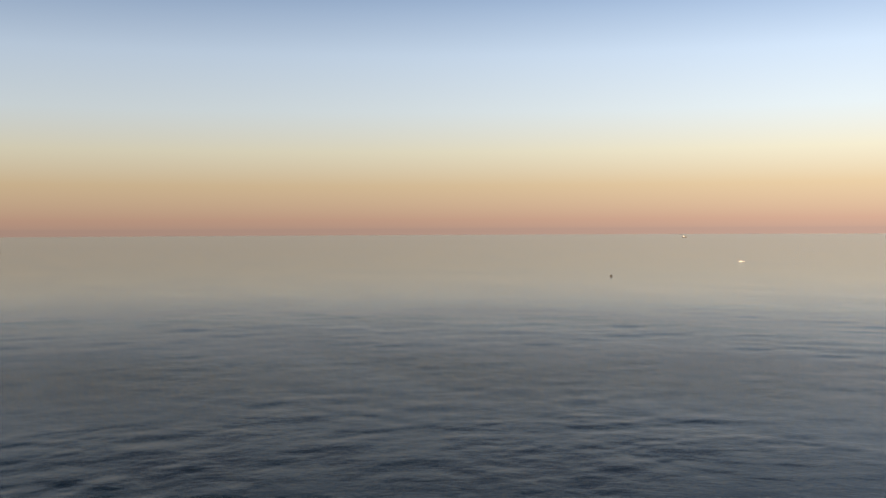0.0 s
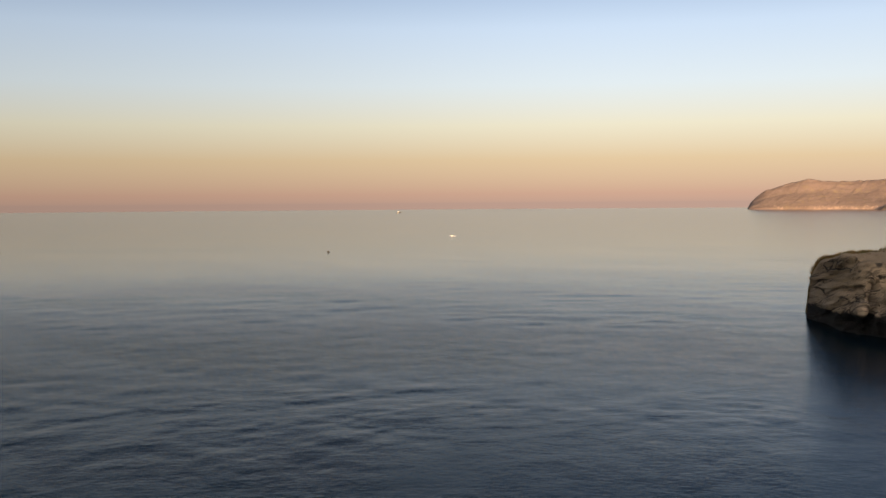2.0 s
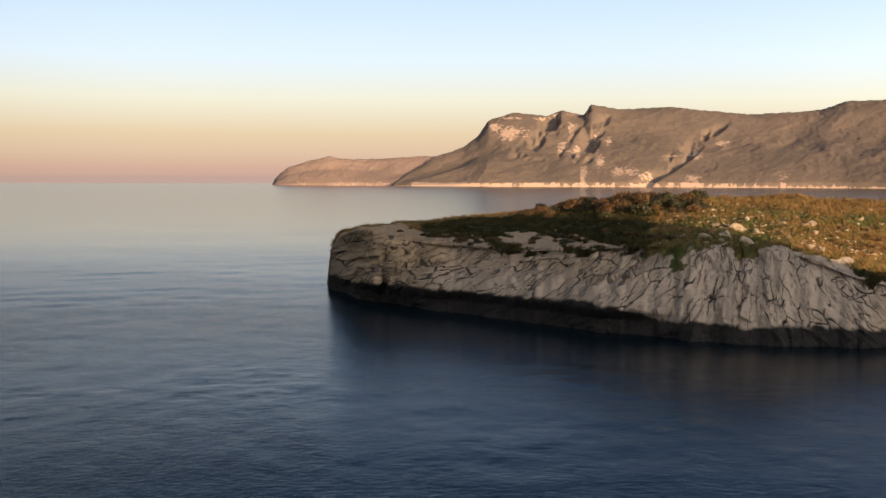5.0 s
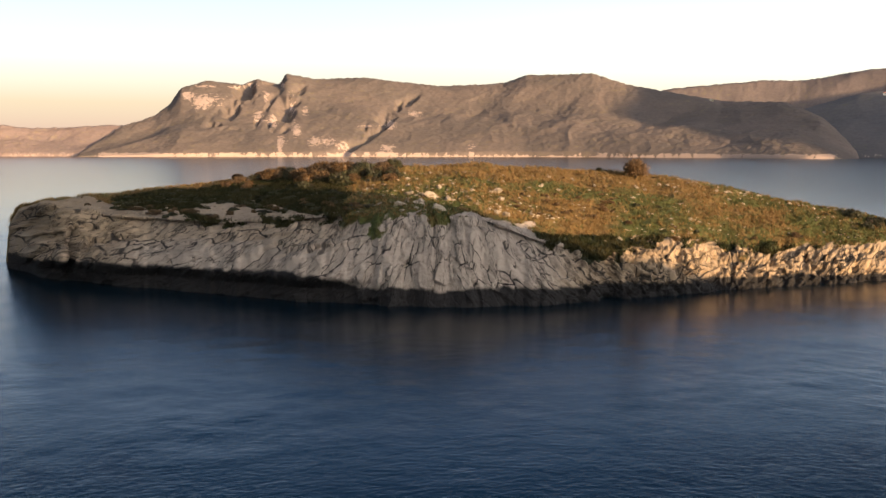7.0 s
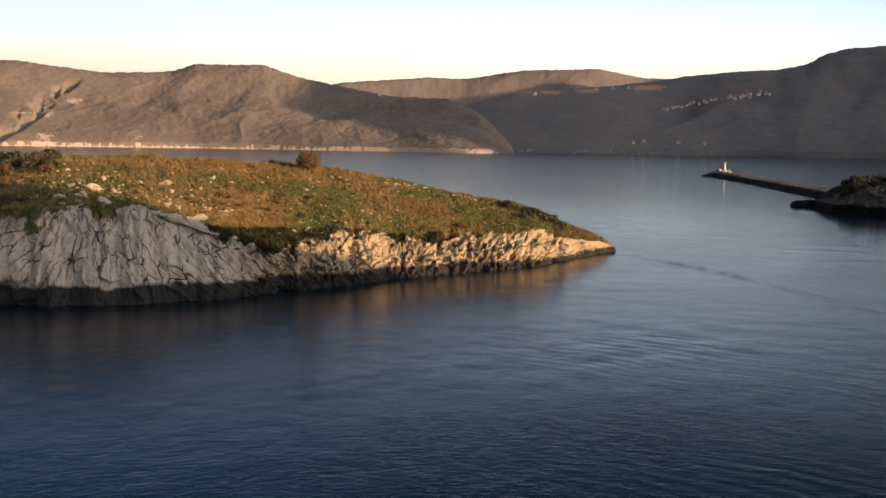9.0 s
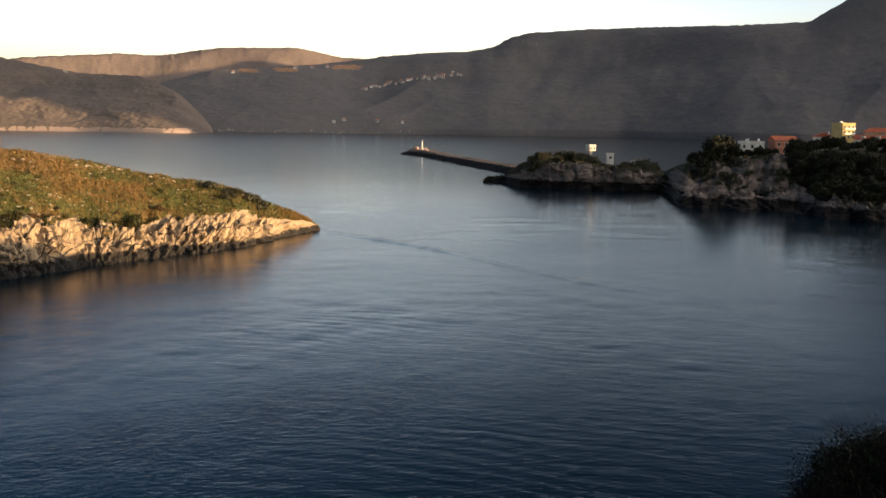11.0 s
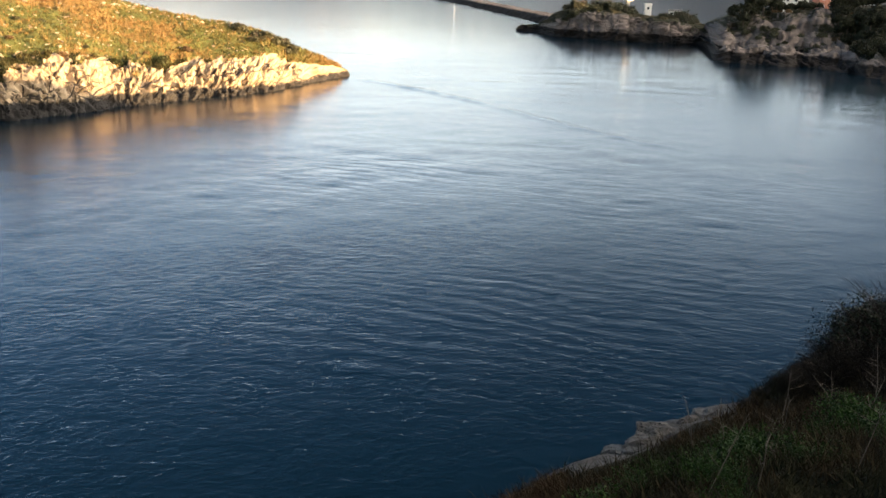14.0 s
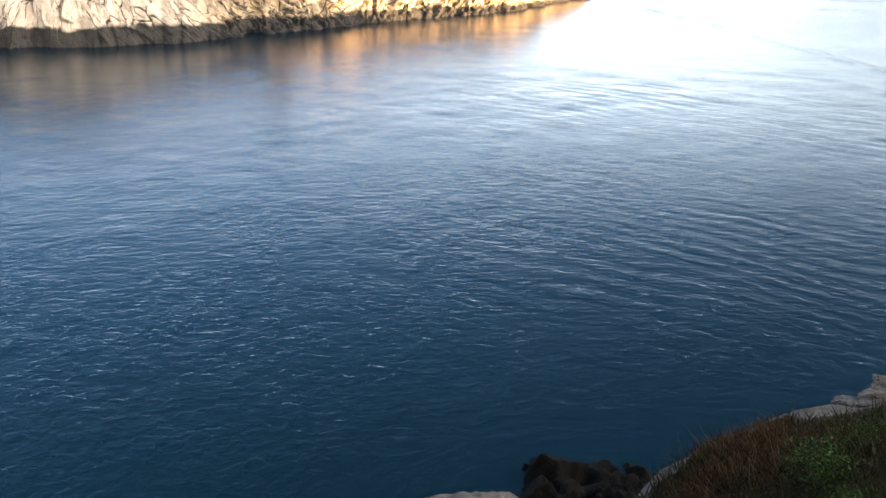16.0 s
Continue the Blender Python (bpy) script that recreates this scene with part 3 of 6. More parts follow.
def build_island():
    nu = 900
    T = np.array(ISLAND)[::-1]
    az = np.linspace(23.25, -28.0, nu)
    rw, dc, ec, dr, er, db = (soften(np.interp(az, T[:, 0], T[:, k]), 9) for k in range(1, 7))
    coast = 5 * (fbm(az / 2.2, az * 0, 0, 3, 3) - 0.5) + 1.6 * (fbm(az / 0.5, az * 0, 0, 2, 4) - 0.5)
    zc = EYE + (rw + dc) * np.tan(np.radians(ec))
    zr = EYE + (rw + dr) * np.tan(np.radians(er))
    end = np.clip(np.minimum(23.25 - az, az + 28.0) / 0.25, 0, 1)
    v1, v2, v3 = np.linspace(0, 1, 120), np.linspace(0, 1, 131)[1:], np.linspace(0, 1, 25)[1:]
    d = np.zeros((nu, len(v1) + len(v2) + len(v3)))
    z = np.zeros_like(d)
    e = lambda a: a[:, None]
    base = -1.5
    d[:, :120] = e(dc) * (0.55 * v1 + 0.45 * v1 ** 2.2)
    z[:, :120] = base + (e(zc) - base) * v1
    d[:, 120:250] = e(dc) + e(dr - dc) * v2
    bulge = np.sin(v2 * math.pi) * 0.10
    z[:, 120:250] = e(zc) + e(zr - zc) * (v2 * 0.75 + 0.25 * smooth(v2, 0, 1) + bulge)
    d[:, 250:] = e(dr) + e(db - dr) * v3
    z[:, 250:] = e(zr) + (base - e(zr)) * (0.35 * v3 + 0.65 * v3 ** 3)
    z = base + (z - base) * e(end)
    A = np.repeat(az[:, None], d.shape[1], 1)
    # undercut along the foot of the cliff, and the deep cleft
    under = e(smooth(az, 3.0, 7.0) * (1 - smooth(az, 21.5, 22.5)) * 3.6 + 1.0)
    face = np.zeros_like(d)
    face[:, :120] = 1
    d = d - under * face * smooth(z, 2.4, 5.2) * (1 - np.concatenate([v1, v1[-1:].repeat(d.shape[1] - 120)]) ** 2)[None]
    d = d + e(coast) * (1 - smooth(d, e(dc), e(dc) + 22))
    arc = A * (math.pi / 180) * 215
    d += face * 4.5 * np.exp(-((A - 20.15 + 0.03 * (z - 5)) / 0.20) ** 2) * (1 - smooth(z, 10, 14))
    d += face * 1.6 * np.exp(-((A + 9.3) / 0.35) ** 2) * (1 - smooth(z, 5, 9))
    fold = A + 2.4 + (14.7 - z) * 0.43
    d += face * 2.8 * (1 - smooth(fold, -0.35, 0.05)) * smooth(A, -14, -8.5) * 0.6
    # the upper tier of the cliff stands back behind a ledge
    tier = np.interp(A, [3, 8, 14, 20], [13.0, 10.6, 9.2, 8.6]) + 1.4 * (fbm(arc / 7, A * 0, 0, 3, 43) - 0.5)
    d += face * 2.4 * smooth(A, 3.5, 6.5) * (1 - smooth(A, 18.0, 20.0)) * smooth(z, tier, tier + 0.9)
    x, y = ground_xy(A, rw[:, None] + d)
    P = np.stack([x, y, z], -1)
    nrm = -normals(P)
    # jointed limestone: tilted beds on the left, a fan of cracks in the middle, leaning flutes on the right
    left, right = smooth(A, 2, 10), 1 - smooth(A, -9, -5)
    mid = 1 - np.clip(left + right, 0, 1)
    wx = arc + 1.6 * (fbm(arc / 6, z / 6, d / 6, 3, 7) - 0.5)
    wz = z + 1.6 * (fbm(arc / 6 + 40, z / 6, d / 6, 3, 8) - 0.5) + d * 0.35
    tilt = wz - wx * -0.24
    shear = np.interp(A, [-27, -18, -12, -8, -3, 0, 4, 9, 23], [0.15, 0.10, -0.35, -0.75, -0.6, 0.0, 0.6, 1.0, 0.9])
    ju = (wx + shear * wz)
    jv = wz - 0.12 * left * wx

    def jointed(size_u, size_v, seed):
        g, k = cells(ju / size_u, jv / size_v, seed)
        return 1 - smooth(g, 0.0, 0.13), k - 0.5

    g, kb = cells(wx / 13.0, tilt / 1.7, 11)
    beds, bed_off = 1 - smooth(g, 0.0, 0.16), kb - 0.5
    big_c, big_k = jointed(2.9, 5.0, 14)
    small_c, small_k = jointed(1.2, 2.6, 15)
    flute_c, flute_k = jointed(1.05, 2.8, 16)
    some = smooth(fbm(arc / 9, z / 9, 3.3, 2, 18), 0.35, 0.6)
    seam = left * np.maximum(beds * 0.4, big_c * 0.3 * some) + mid * np.maximum(big_c * 0.6, small_c * 0.2 * some) + right * np.maximum(flute_c * 0.9, small_c * 0.35)
    seam = np.clip(seam, 0, 1) * (0.15 + 0.85 * smooth(fbm(arc / 4, z / 4, 7.7, 3, 28), 0.42, 0.60))
    # The carved cleft's shade is also put into the seam colour.
    seam = np.maximum(seam * 0.4, 0.95 * np.exp(-((A - 20.15 + 0.03 * (z - 5)) / 0.14) ** 2) * (1 - smooth(z, 10, 13)))
    offset = left * (bed_off * 0.22 + big_k * (0.55 + 1.0 * smooth(A, 17, 20))) + mid * (big_k * 0.6 + small_k * 0.12) + right * (flute_k * 1.05 + small_k * 0.5)
    rough_mask = np.concatenate([np.ones((nu, 112)), np.repeat(np.linspace(1, 0.10, 30)[None], nu, 0), np.full((nu, d.shape[1] - 142), 0.10)], 1) * np.minimum(e(end) * 1.0, 1)
    lump = (1 - 0.5 * right + 2.0 * smooth(A, 16, 20)) * (fbm(arc / 7.5, z / 6.0, d / 6.0, 3, 21, 0.5) - 0.5) * 1.5
    rugged = (fbm(ju / 1.5, jv / 3.0, d / 3, 4, 22, 0.6) - 0.5) * (0.35 - 0.2 * left)
    rugged += right * 1.25 * (0.55 - np.abs(2 * fbm(ju / 1.6, jv / 5.0, d / 5, 3, 40, 0.55) - 1) * 1.6)
    ledge = np.mod(tilt / 2.7 + 0.35 * fbm(arc / 8, z / 8, 0, 2, 20), 1.0)
    disp = rough_mask * (lump + rugged + offset - 0.8 * seam + (left * smooth(z, 7, 11) + 0.3 * mid) * 0.28 * (ledge - 0.5))
    meadow = 1 - np.clip(rough_mask * 1.2, 0, 1)
    disp += meadow * ((fbm(x / 9, y / 9, 0, 4, 23) - 0.5) * 2.2 + (fbm(x / 1.6, y / 1.6, 0, 3, 24) - 0.5) * 0.7)
    P = P + nrm * disp[..., None]
    rows = np.arange(d.shape[1])[None] + 0.0
    ragged = 118 + 52 * (fbm(arc / 8, d * 0, 0, 3, 37) - 0.5) + 34 * (fbm((arc + 0.6 * d) / 2.2, d * 0, 0, 3, 38) - 0.5) + 25 * smooth(A, 13.5, 17) + 80 * smooth(A, 17.4, 19.2) - 24 * np.exp(-((A + 8.4) / 1.9) ** 2) + 70 * (1 - smooth(A, -27, -24.2))
    veg = np.clip(0.5 + (rows - ragged) / 26 + (1.7 + 0.6 * left) * (fbm((arc + 0.5 * z) / 3, z / 4, d / 4, 4, 25) - 0.5), 0, 1)
    strip = fbm(arc / 15, (z - 0.10 * arc) / 1.0, 0, 3, 55)
    veg = np.clip(veg - 1.4 * left * smooth(A, 6, 9) * smooth(strip, 0.51, 0.60) * (1 - smooth(rows, 148, 180)), 0, 1)
    stone = (fbm(x / 1.5, y / 1.1, 0, 3, 26) + 0.05 * smooth(fbm(x / 25, y / 25, 0, 2, 27), 0.4, 0.7) > 0.80) & (rough_mask < 0.5)
    veg = np.where(stone, veg * 0.15, veg)
    # Tide stain, raised on the left to paint in the overhang's shade too.
    tide = np.interp(A, [-28, -20, -10, -5, 4.5, 7.5, 20.5, 22.5], [-1.6, -1.2, -0.3, 0.0, 0.0, 2.4, 1.9, 0.6]) + 1.2 * (fbm(arc / 12, A * 0, 0, 2, 29) - 0.5)
    # Scrub cover, laid mostly where the island's top lies in shade.
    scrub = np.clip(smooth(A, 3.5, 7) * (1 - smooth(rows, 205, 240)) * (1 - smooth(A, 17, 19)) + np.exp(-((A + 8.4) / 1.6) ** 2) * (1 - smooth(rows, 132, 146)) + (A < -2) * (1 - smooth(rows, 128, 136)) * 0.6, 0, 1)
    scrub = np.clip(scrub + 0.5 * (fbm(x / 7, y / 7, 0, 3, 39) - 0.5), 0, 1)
    dry = dryness(x, y, A, rows)
    # On the right end tan carries sunlight in the colour, not another rock.
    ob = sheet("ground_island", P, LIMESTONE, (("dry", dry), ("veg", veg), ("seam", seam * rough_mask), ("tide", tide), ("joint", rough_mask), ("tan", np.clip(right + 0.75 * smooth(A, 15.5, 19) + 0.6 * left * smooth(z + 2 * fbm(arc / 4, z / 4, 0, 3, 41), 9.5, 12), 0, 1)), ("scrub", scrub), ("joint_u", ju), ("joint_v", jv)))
    tagged(ob, "rocky limestone island with pale cliffs and a grassy top", "island", kind="structure")
    return P, np.where(scrub > 0.5, veg * 0.3, veg), az, np.where(scrub > 0.5, veg, 0), dry


ISLE, ISLE_VEG, ISLE_AZ, ISLE_SCRUB, ISLE_DRY = build_island()

# ---- far mountains, one range behind another ----


def mountain(name, label, az0, az1, nu, table, depth_rows, mat, seed, rugged, cliffs=(), bare=(), scarps=(), shore_rock=1.0):
    """table rows: bearing, shore distance, crest distance behind the shore, crest elevation."""
    T = np.array(sorted(table))
    az = np.linspace(az0, az1, nu)
    rs, dr, er = (np.interp(az, T[:, 0], T[:, k]) for k in (1, 2, 3))
    er, rs, dr = soften(er, 2), soften(rs, nu // 130), soften(dr, nu // 130)
    zr = EYE + (rs + dr) * np.tan(np.radians(er))
    v = np.concatenate([np.linspace(0, 1, depth_rows), np.linspace(1, 1.5, 10)[1:]])
    rise = np.where(v <= 1, 0.03 + 0.80 * np.minimum(v, 1) ** 0.85 + 0.17 * smooth(v, 0.55, 1.0), 1 - (v - 1) * 1.9)
    rise[0] = -0.02
    A = np.repeat(az[:, None], len(v), 1)
    Rr = rs[:, None] + dr[:, None] * v[None]
    # the crest's steps die out down the slope
    ends = smooth(np.minimum(np.abs(az - az0), np.abs(az - az1)), 0.4, 4.0)
    low = zr + (soften(zr, max(6, nu // 14)) - zr) * ends
    keep = smooth(v, 0.55, 0.98)[None]
    z = (low[:, None] * (1 - keep) + zr[:, None] * keep) * rise[None]
    slump = fbm(A / 5.0, A * 0 + v[None] * 1.2, 0, 3, seed + 11) - 0.5
    z = z * (1 + 0.35 * slump * np.sin(np.clip(v, 0, 1) * math.pi)[None])
    Rr = np.minimum(Rr, 4940 + v[None] * 10)
    x, y = ground_xy(A, Rr)
    inner = np.sin(np.clip(v, 0, 1) * math.pi) ** 0.7
    wa = A + 1.6 * (fbm(A / 3.0, v[None] * 2.0 + A * 0, 0, 3, seed + 9) - 0.5)
    gully = np.abs(fbm(wa / 4.2 + v[None] * 0.5, A * 0 + v[None] * 1.6, 0, 4, seed, 0.42) - 0.5) * 2
    spur = (0.26 - gully) * zr[:, None] * rugged * inner[None]
    fine = ((fbm(x / 150, y / 150, z / 150, 4, seed + 13, 0.6) - 0.5) * 12 + (fbm(x / 45, y / 45, z / 45, 4, seed + 3, 0.6) - 0.5) * 6) * np.minimum(inner + 0.4, 1)[None] + (vnoise(x / 11, y / 11, 0, seed + 5) - 0.5) * (2.0 + 2.0 * smooth(v[None], 0.85, 1.0)) * (v[None] > 0.02)
    z = z + spur + fine * (v[None] > 0)
    el = np.degrees(np.arctan2(z - EYE, Rr))
    for (ca, ce), (cb, cf), drop in scarps:
        line = ca + (cb - ca) * (el - ce) / (cf - ce) + 0.12 * (vnoise(el * 2.2, el * 0, 0, seed + 20) - 0.5)
        off = A - line
        near = smooth(fbm(A * 1.3, el * 1.6, 0, 3, seed + 21), 0.36, 0.58) * smooth(off, -0.15, 0.35) * (1 - smooth(off, 0.25, 1.5)) * smooth(el, min(ce, cf) - 0.5, min(ce, cf)) * (1 - smooth(el, max(ce, cf) - 0.1, max(ce, cf) + 0.35))
        z = z - drop * near * (v[None] < 0.97)
    tip = np.clip(np.minimum(np.abs(az - az0), np.abs(az - az1)) / 0.15, 0, 1) ** 0.6
    z = (z + 3) * tip[:, None] - 3
    z[:, 0] = -3
    rock = np.zeros_like(z)
    rock += shore_rock * (1 - smooth(-A, 32, 36)) * (1 - smooth(z + 5 * (vnoise(A * 6, A * 0, 0, seed + 30) - 0.5), 9, 17)) * (v[None] < 0.3)
    rock *= smooth(np.minimum(np.abs(az - az0), np.abs(az - az1)), 0.3, 1.6)[:, None]
    for ca, ce, wa, we, amount in cliffs:
        el = np.degrees(np.arctan2(z - EYE, Rr))
        rock += amount * np.exp(-((A - ca) / wa) ** 2 - ((el - ce) / we) ** 2)
    earth = np.zeros_like(z)
    for ca, ce, wa, we in bare:
        el = np.degrees(np.arctan2(z - EYE, Rr))
        earth += np.exp(-((A - ca) / wa) ** 4 - ((el - ce) / we) ** 4)
    P = np.stack([x, y, z], -1)
    ob = sheet(name, P, mat, (("rock", np.clip(rock, 0, 1)), ("earth", np.clip(earth, 0, 1))))
    tagged(ob, label, "mountain", kind="structure")
    return P, az


mountain("mountain_cape", "distant cape running out to sea, haze put into its colour", 26.3, 13.0, 300,
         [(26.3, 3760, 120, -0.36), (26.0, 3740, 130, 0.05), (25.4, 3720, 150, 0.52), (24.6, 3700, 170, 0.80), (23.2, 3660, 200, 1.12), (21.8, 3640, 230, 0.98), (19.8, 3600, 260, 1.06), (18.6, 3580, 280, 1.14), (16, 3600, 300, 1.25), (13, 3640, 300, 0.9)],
         40, HAZED_CAPE_WOODS, 51, 0.10, shore_rock=0.6)
mountain("mountain_range_back", "pale brown ridge far behind the bay, haze put into its colour", -9, -36, 360,
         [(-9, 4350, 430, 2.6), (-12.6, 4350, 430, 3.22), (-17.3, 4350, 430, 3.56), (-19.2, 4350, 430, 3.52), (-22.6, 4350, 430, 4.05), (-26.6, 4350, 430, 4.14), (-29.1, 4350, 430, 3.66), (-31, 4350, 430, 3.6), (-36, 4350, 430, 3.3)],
         40, HAZED_FAR_WOODS, 61, 0.07)
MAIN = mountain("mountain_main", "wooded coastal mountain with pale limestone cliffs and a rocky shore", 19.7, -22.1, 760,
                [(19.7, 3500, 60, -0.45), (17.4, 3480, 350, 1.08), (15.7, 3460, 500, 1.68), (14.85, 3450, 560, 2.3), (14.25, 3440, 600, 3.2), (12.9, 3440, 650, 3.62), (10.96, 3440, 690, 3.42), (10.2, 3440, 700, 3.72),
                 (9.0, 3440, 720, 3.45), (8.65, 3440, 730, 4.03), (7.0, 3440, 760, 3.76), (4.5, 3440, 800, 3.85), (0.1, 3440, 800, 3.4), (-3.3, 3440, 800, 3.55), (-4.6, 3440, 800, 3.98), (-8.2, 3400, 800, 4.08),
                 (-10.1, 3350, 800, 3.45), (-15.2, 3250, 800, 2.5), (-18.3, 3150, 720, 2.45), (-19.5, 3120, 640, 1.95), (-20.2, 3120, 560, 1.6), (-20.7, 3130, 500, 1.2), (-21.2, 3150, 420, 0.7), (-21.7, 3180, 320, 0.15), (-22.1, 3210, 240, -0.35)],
                110, HAZED_WOODS, 71, 0.11,
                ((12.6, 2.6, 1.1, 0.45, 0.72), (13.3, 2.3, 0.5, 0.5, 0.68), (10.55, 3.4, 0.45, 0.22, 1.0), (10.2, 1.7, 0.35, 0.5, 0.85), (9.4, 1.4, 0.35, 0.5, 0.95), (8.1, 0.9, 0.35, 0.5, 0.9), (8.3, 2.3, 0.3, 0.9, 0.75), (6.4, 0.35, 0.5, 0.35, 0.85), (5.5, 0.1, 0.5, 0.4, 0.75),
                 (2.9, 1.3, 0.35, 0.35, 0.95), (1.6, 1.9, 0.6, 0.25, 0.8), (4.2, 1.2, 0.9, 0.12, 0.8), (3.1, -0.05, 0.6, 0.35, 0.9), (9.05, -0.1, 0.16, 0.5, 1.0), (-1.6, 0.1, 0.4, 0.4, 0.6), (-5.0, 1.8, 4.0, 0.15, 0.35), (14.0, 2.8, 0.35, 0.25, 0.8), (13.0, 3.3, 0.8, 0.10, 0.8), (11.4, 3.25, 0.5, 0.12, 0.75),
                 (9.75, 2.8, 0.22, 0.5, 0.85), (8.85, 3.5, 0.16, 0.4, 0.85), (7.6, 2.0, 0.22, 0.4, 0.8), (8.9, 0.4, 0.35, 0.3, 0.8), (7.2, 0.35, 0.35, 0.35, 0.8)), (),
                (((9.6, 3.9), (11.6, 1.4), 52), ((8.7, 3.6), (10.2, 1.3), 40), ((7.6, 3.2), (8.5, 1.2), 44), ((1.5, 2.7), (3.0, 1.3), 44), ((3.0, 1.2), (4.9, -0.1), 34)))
# Past -54 the crest is out of view, raised to darken the water's reflection.
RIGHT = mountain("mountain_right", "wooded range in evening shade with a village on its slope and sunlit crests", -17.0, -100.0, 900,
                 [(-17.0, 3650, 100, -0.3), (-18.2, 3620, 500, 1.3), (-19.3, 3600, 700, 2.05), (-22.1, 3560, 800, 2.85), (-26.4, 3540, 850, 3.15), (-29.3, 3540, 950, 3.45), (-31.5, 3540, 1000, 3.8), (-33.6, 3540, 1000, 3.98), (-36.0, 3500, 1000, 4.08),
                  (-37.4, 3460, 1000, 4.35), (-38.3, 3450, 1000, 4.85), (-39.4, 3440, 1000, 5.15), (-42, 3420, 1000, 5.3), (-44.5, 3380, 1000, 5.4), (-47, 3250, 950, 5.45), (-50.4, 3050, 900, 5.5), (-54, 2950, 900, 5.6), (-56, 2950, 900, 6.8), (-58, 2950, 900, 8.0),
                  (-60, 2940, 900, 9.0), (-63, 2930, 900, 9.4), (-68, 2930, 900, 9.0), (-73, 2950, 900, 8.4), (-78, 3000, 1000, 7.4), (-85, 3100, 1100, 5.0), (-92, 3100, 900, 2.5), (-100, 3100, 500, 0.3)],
                 120, HAZED_RANGE_WOODS, 81, 0.07, ((-30, 0.0, 6, 0.25, 0.3), (-39.5, 4.6, 1.2, 0.25, 0.45), (-36.5, 3.8, 1.0, 0.15, 0.4)), ((-29.3, 3.15, 1.0, 0.16), (-26.0, 2.95, 0.8, 0.14), (-24.0, 2.85, 0.7, 0.12)), (), 0.45)

# ---- the wooded shore with the town, and the rocky islet before it ----


def shore(name, label, table, az0, az1, nu, mat, seed, tide_rocks, bare=(0, 0), shelf=0.0):
    """table rows: bearing, waterline distance, cliff inset and height, plateau inset and height, depth."""
    T = np.array(sorted(table))
    az = np.linspace(az0, az1, nu)
    rw, dc, zc, dp, zp, db = (soften(np.interp(az, T[:, 0], T[:, k]), 3) for k in range(1, 7))
    rw = rw + tide_rocks * (fbm(az / 0.8, az * 0, 0, 4, seed) - 0.5)
    v1, v2, v3 = np.linspace(0, 1, 50), np.linspace(0, 1, 91)[1:], np.linspace(0, 1, 11)[1:]
    e = lambda a: a[:, None]
    d = np.concatenate([e(dc) * v1, e(dc) + e(dp - dc) * v2, e(dp) + e(db - dp) * v3], 1)
    steep = shelf * smooth(v2, 0.30, 0.72) + (1 - shelf) * (0.5 * v2 + 0.5 * smooth(v2, 0, 1))
    z = np.concatenate([-1.5 + (e(zc) + 1.5) * v1 ** 0.9, e(zc) + e(zp - zc) * steep, e(zp) * (1 - v3 ** 3 * 1.1)], 1)
    A = np.repeat(az[:, None], d.shape[1], 1)
    if shelf:
        # a low spit before the cliff, with a gully behind it
        q = (d - e(dc)) / e(dp - dc)
        z = z - 5.5 * np.exp(-((q - 0.22) / 0.10) ** 2) * smooth(A, -53.0, -51.0)
    x, y = ground_xy(A, e(rw) + d)
    P = np.stack([x, y, z], -1)
    nrm = -normals(P)
    arc = A * math.pi / 180 * 450
    low = np.concatenate([np.ones(50 + 50 * (shelf > 0)), np.linspace(1, 0.3, 90 - 50 * (shelf > 0)), np.full(10, 0.3)])[None]
    seam = 1 - smooth(np.abs(vnoise((arc + z * 0.4) / 4.0, z / 6, d / 6, seed + 4) - 0.5), 0, 0.10)
    wu, wv = arc + 3 * (fbm(arc / 8, z / 8, d / 8, 3, seed + 14) - 0.5) + 0.5 * z, z + 0.35 * d + 2 * (fbm(arc / 7, z / 7, d / 7, 3, seed + 15) - 0.5)
    _, block = cells(wu / 6.5, wv / 5.0, seed + 16)
    _, chip = cells(wu / 2.6, wv / 2.2, seed + 17)
    disp = low * ((fbm(arc / 16, z / 9, d / 12, 5, seed + 1, 0.55) - 0.5) * 7.0 + (block - 0.5) * 2.2 + (chip - 0.5) * 0.9 + (fbm(arc / 1.6, z / 1.6, d / 1.6, 3, seed + 2) - 0.5) * 0.9 - 0.5 * seam)
    disp = disp * np.minimum(1, (z + 2.5) / 4)
    P = P + nrm * disp[..., None]
    veg = np.clip(np.concatenate([np.linspace(-0.8, 0.45, 50), np.linspace(0.5, 1.2, 100)])[None] + 0.9 * (fbm(arc / 14, z / 10, d / 10, 4, seed + 6) - 0.5), 0, 1)
    veg = np.clip(veg - 0.42 * smooth(A, bare[0], bare[0] + 2.0) * (1 - smooth(A, bare[1] - 1.0, bare[1])) * (d < e(dp) * 0.8), 0, 1)
    ob = sheet(name, P, mat, (("veg", veg), ("seam", seam)))
    tagged(ob, label, "shore", kind="structure")
    return P, az


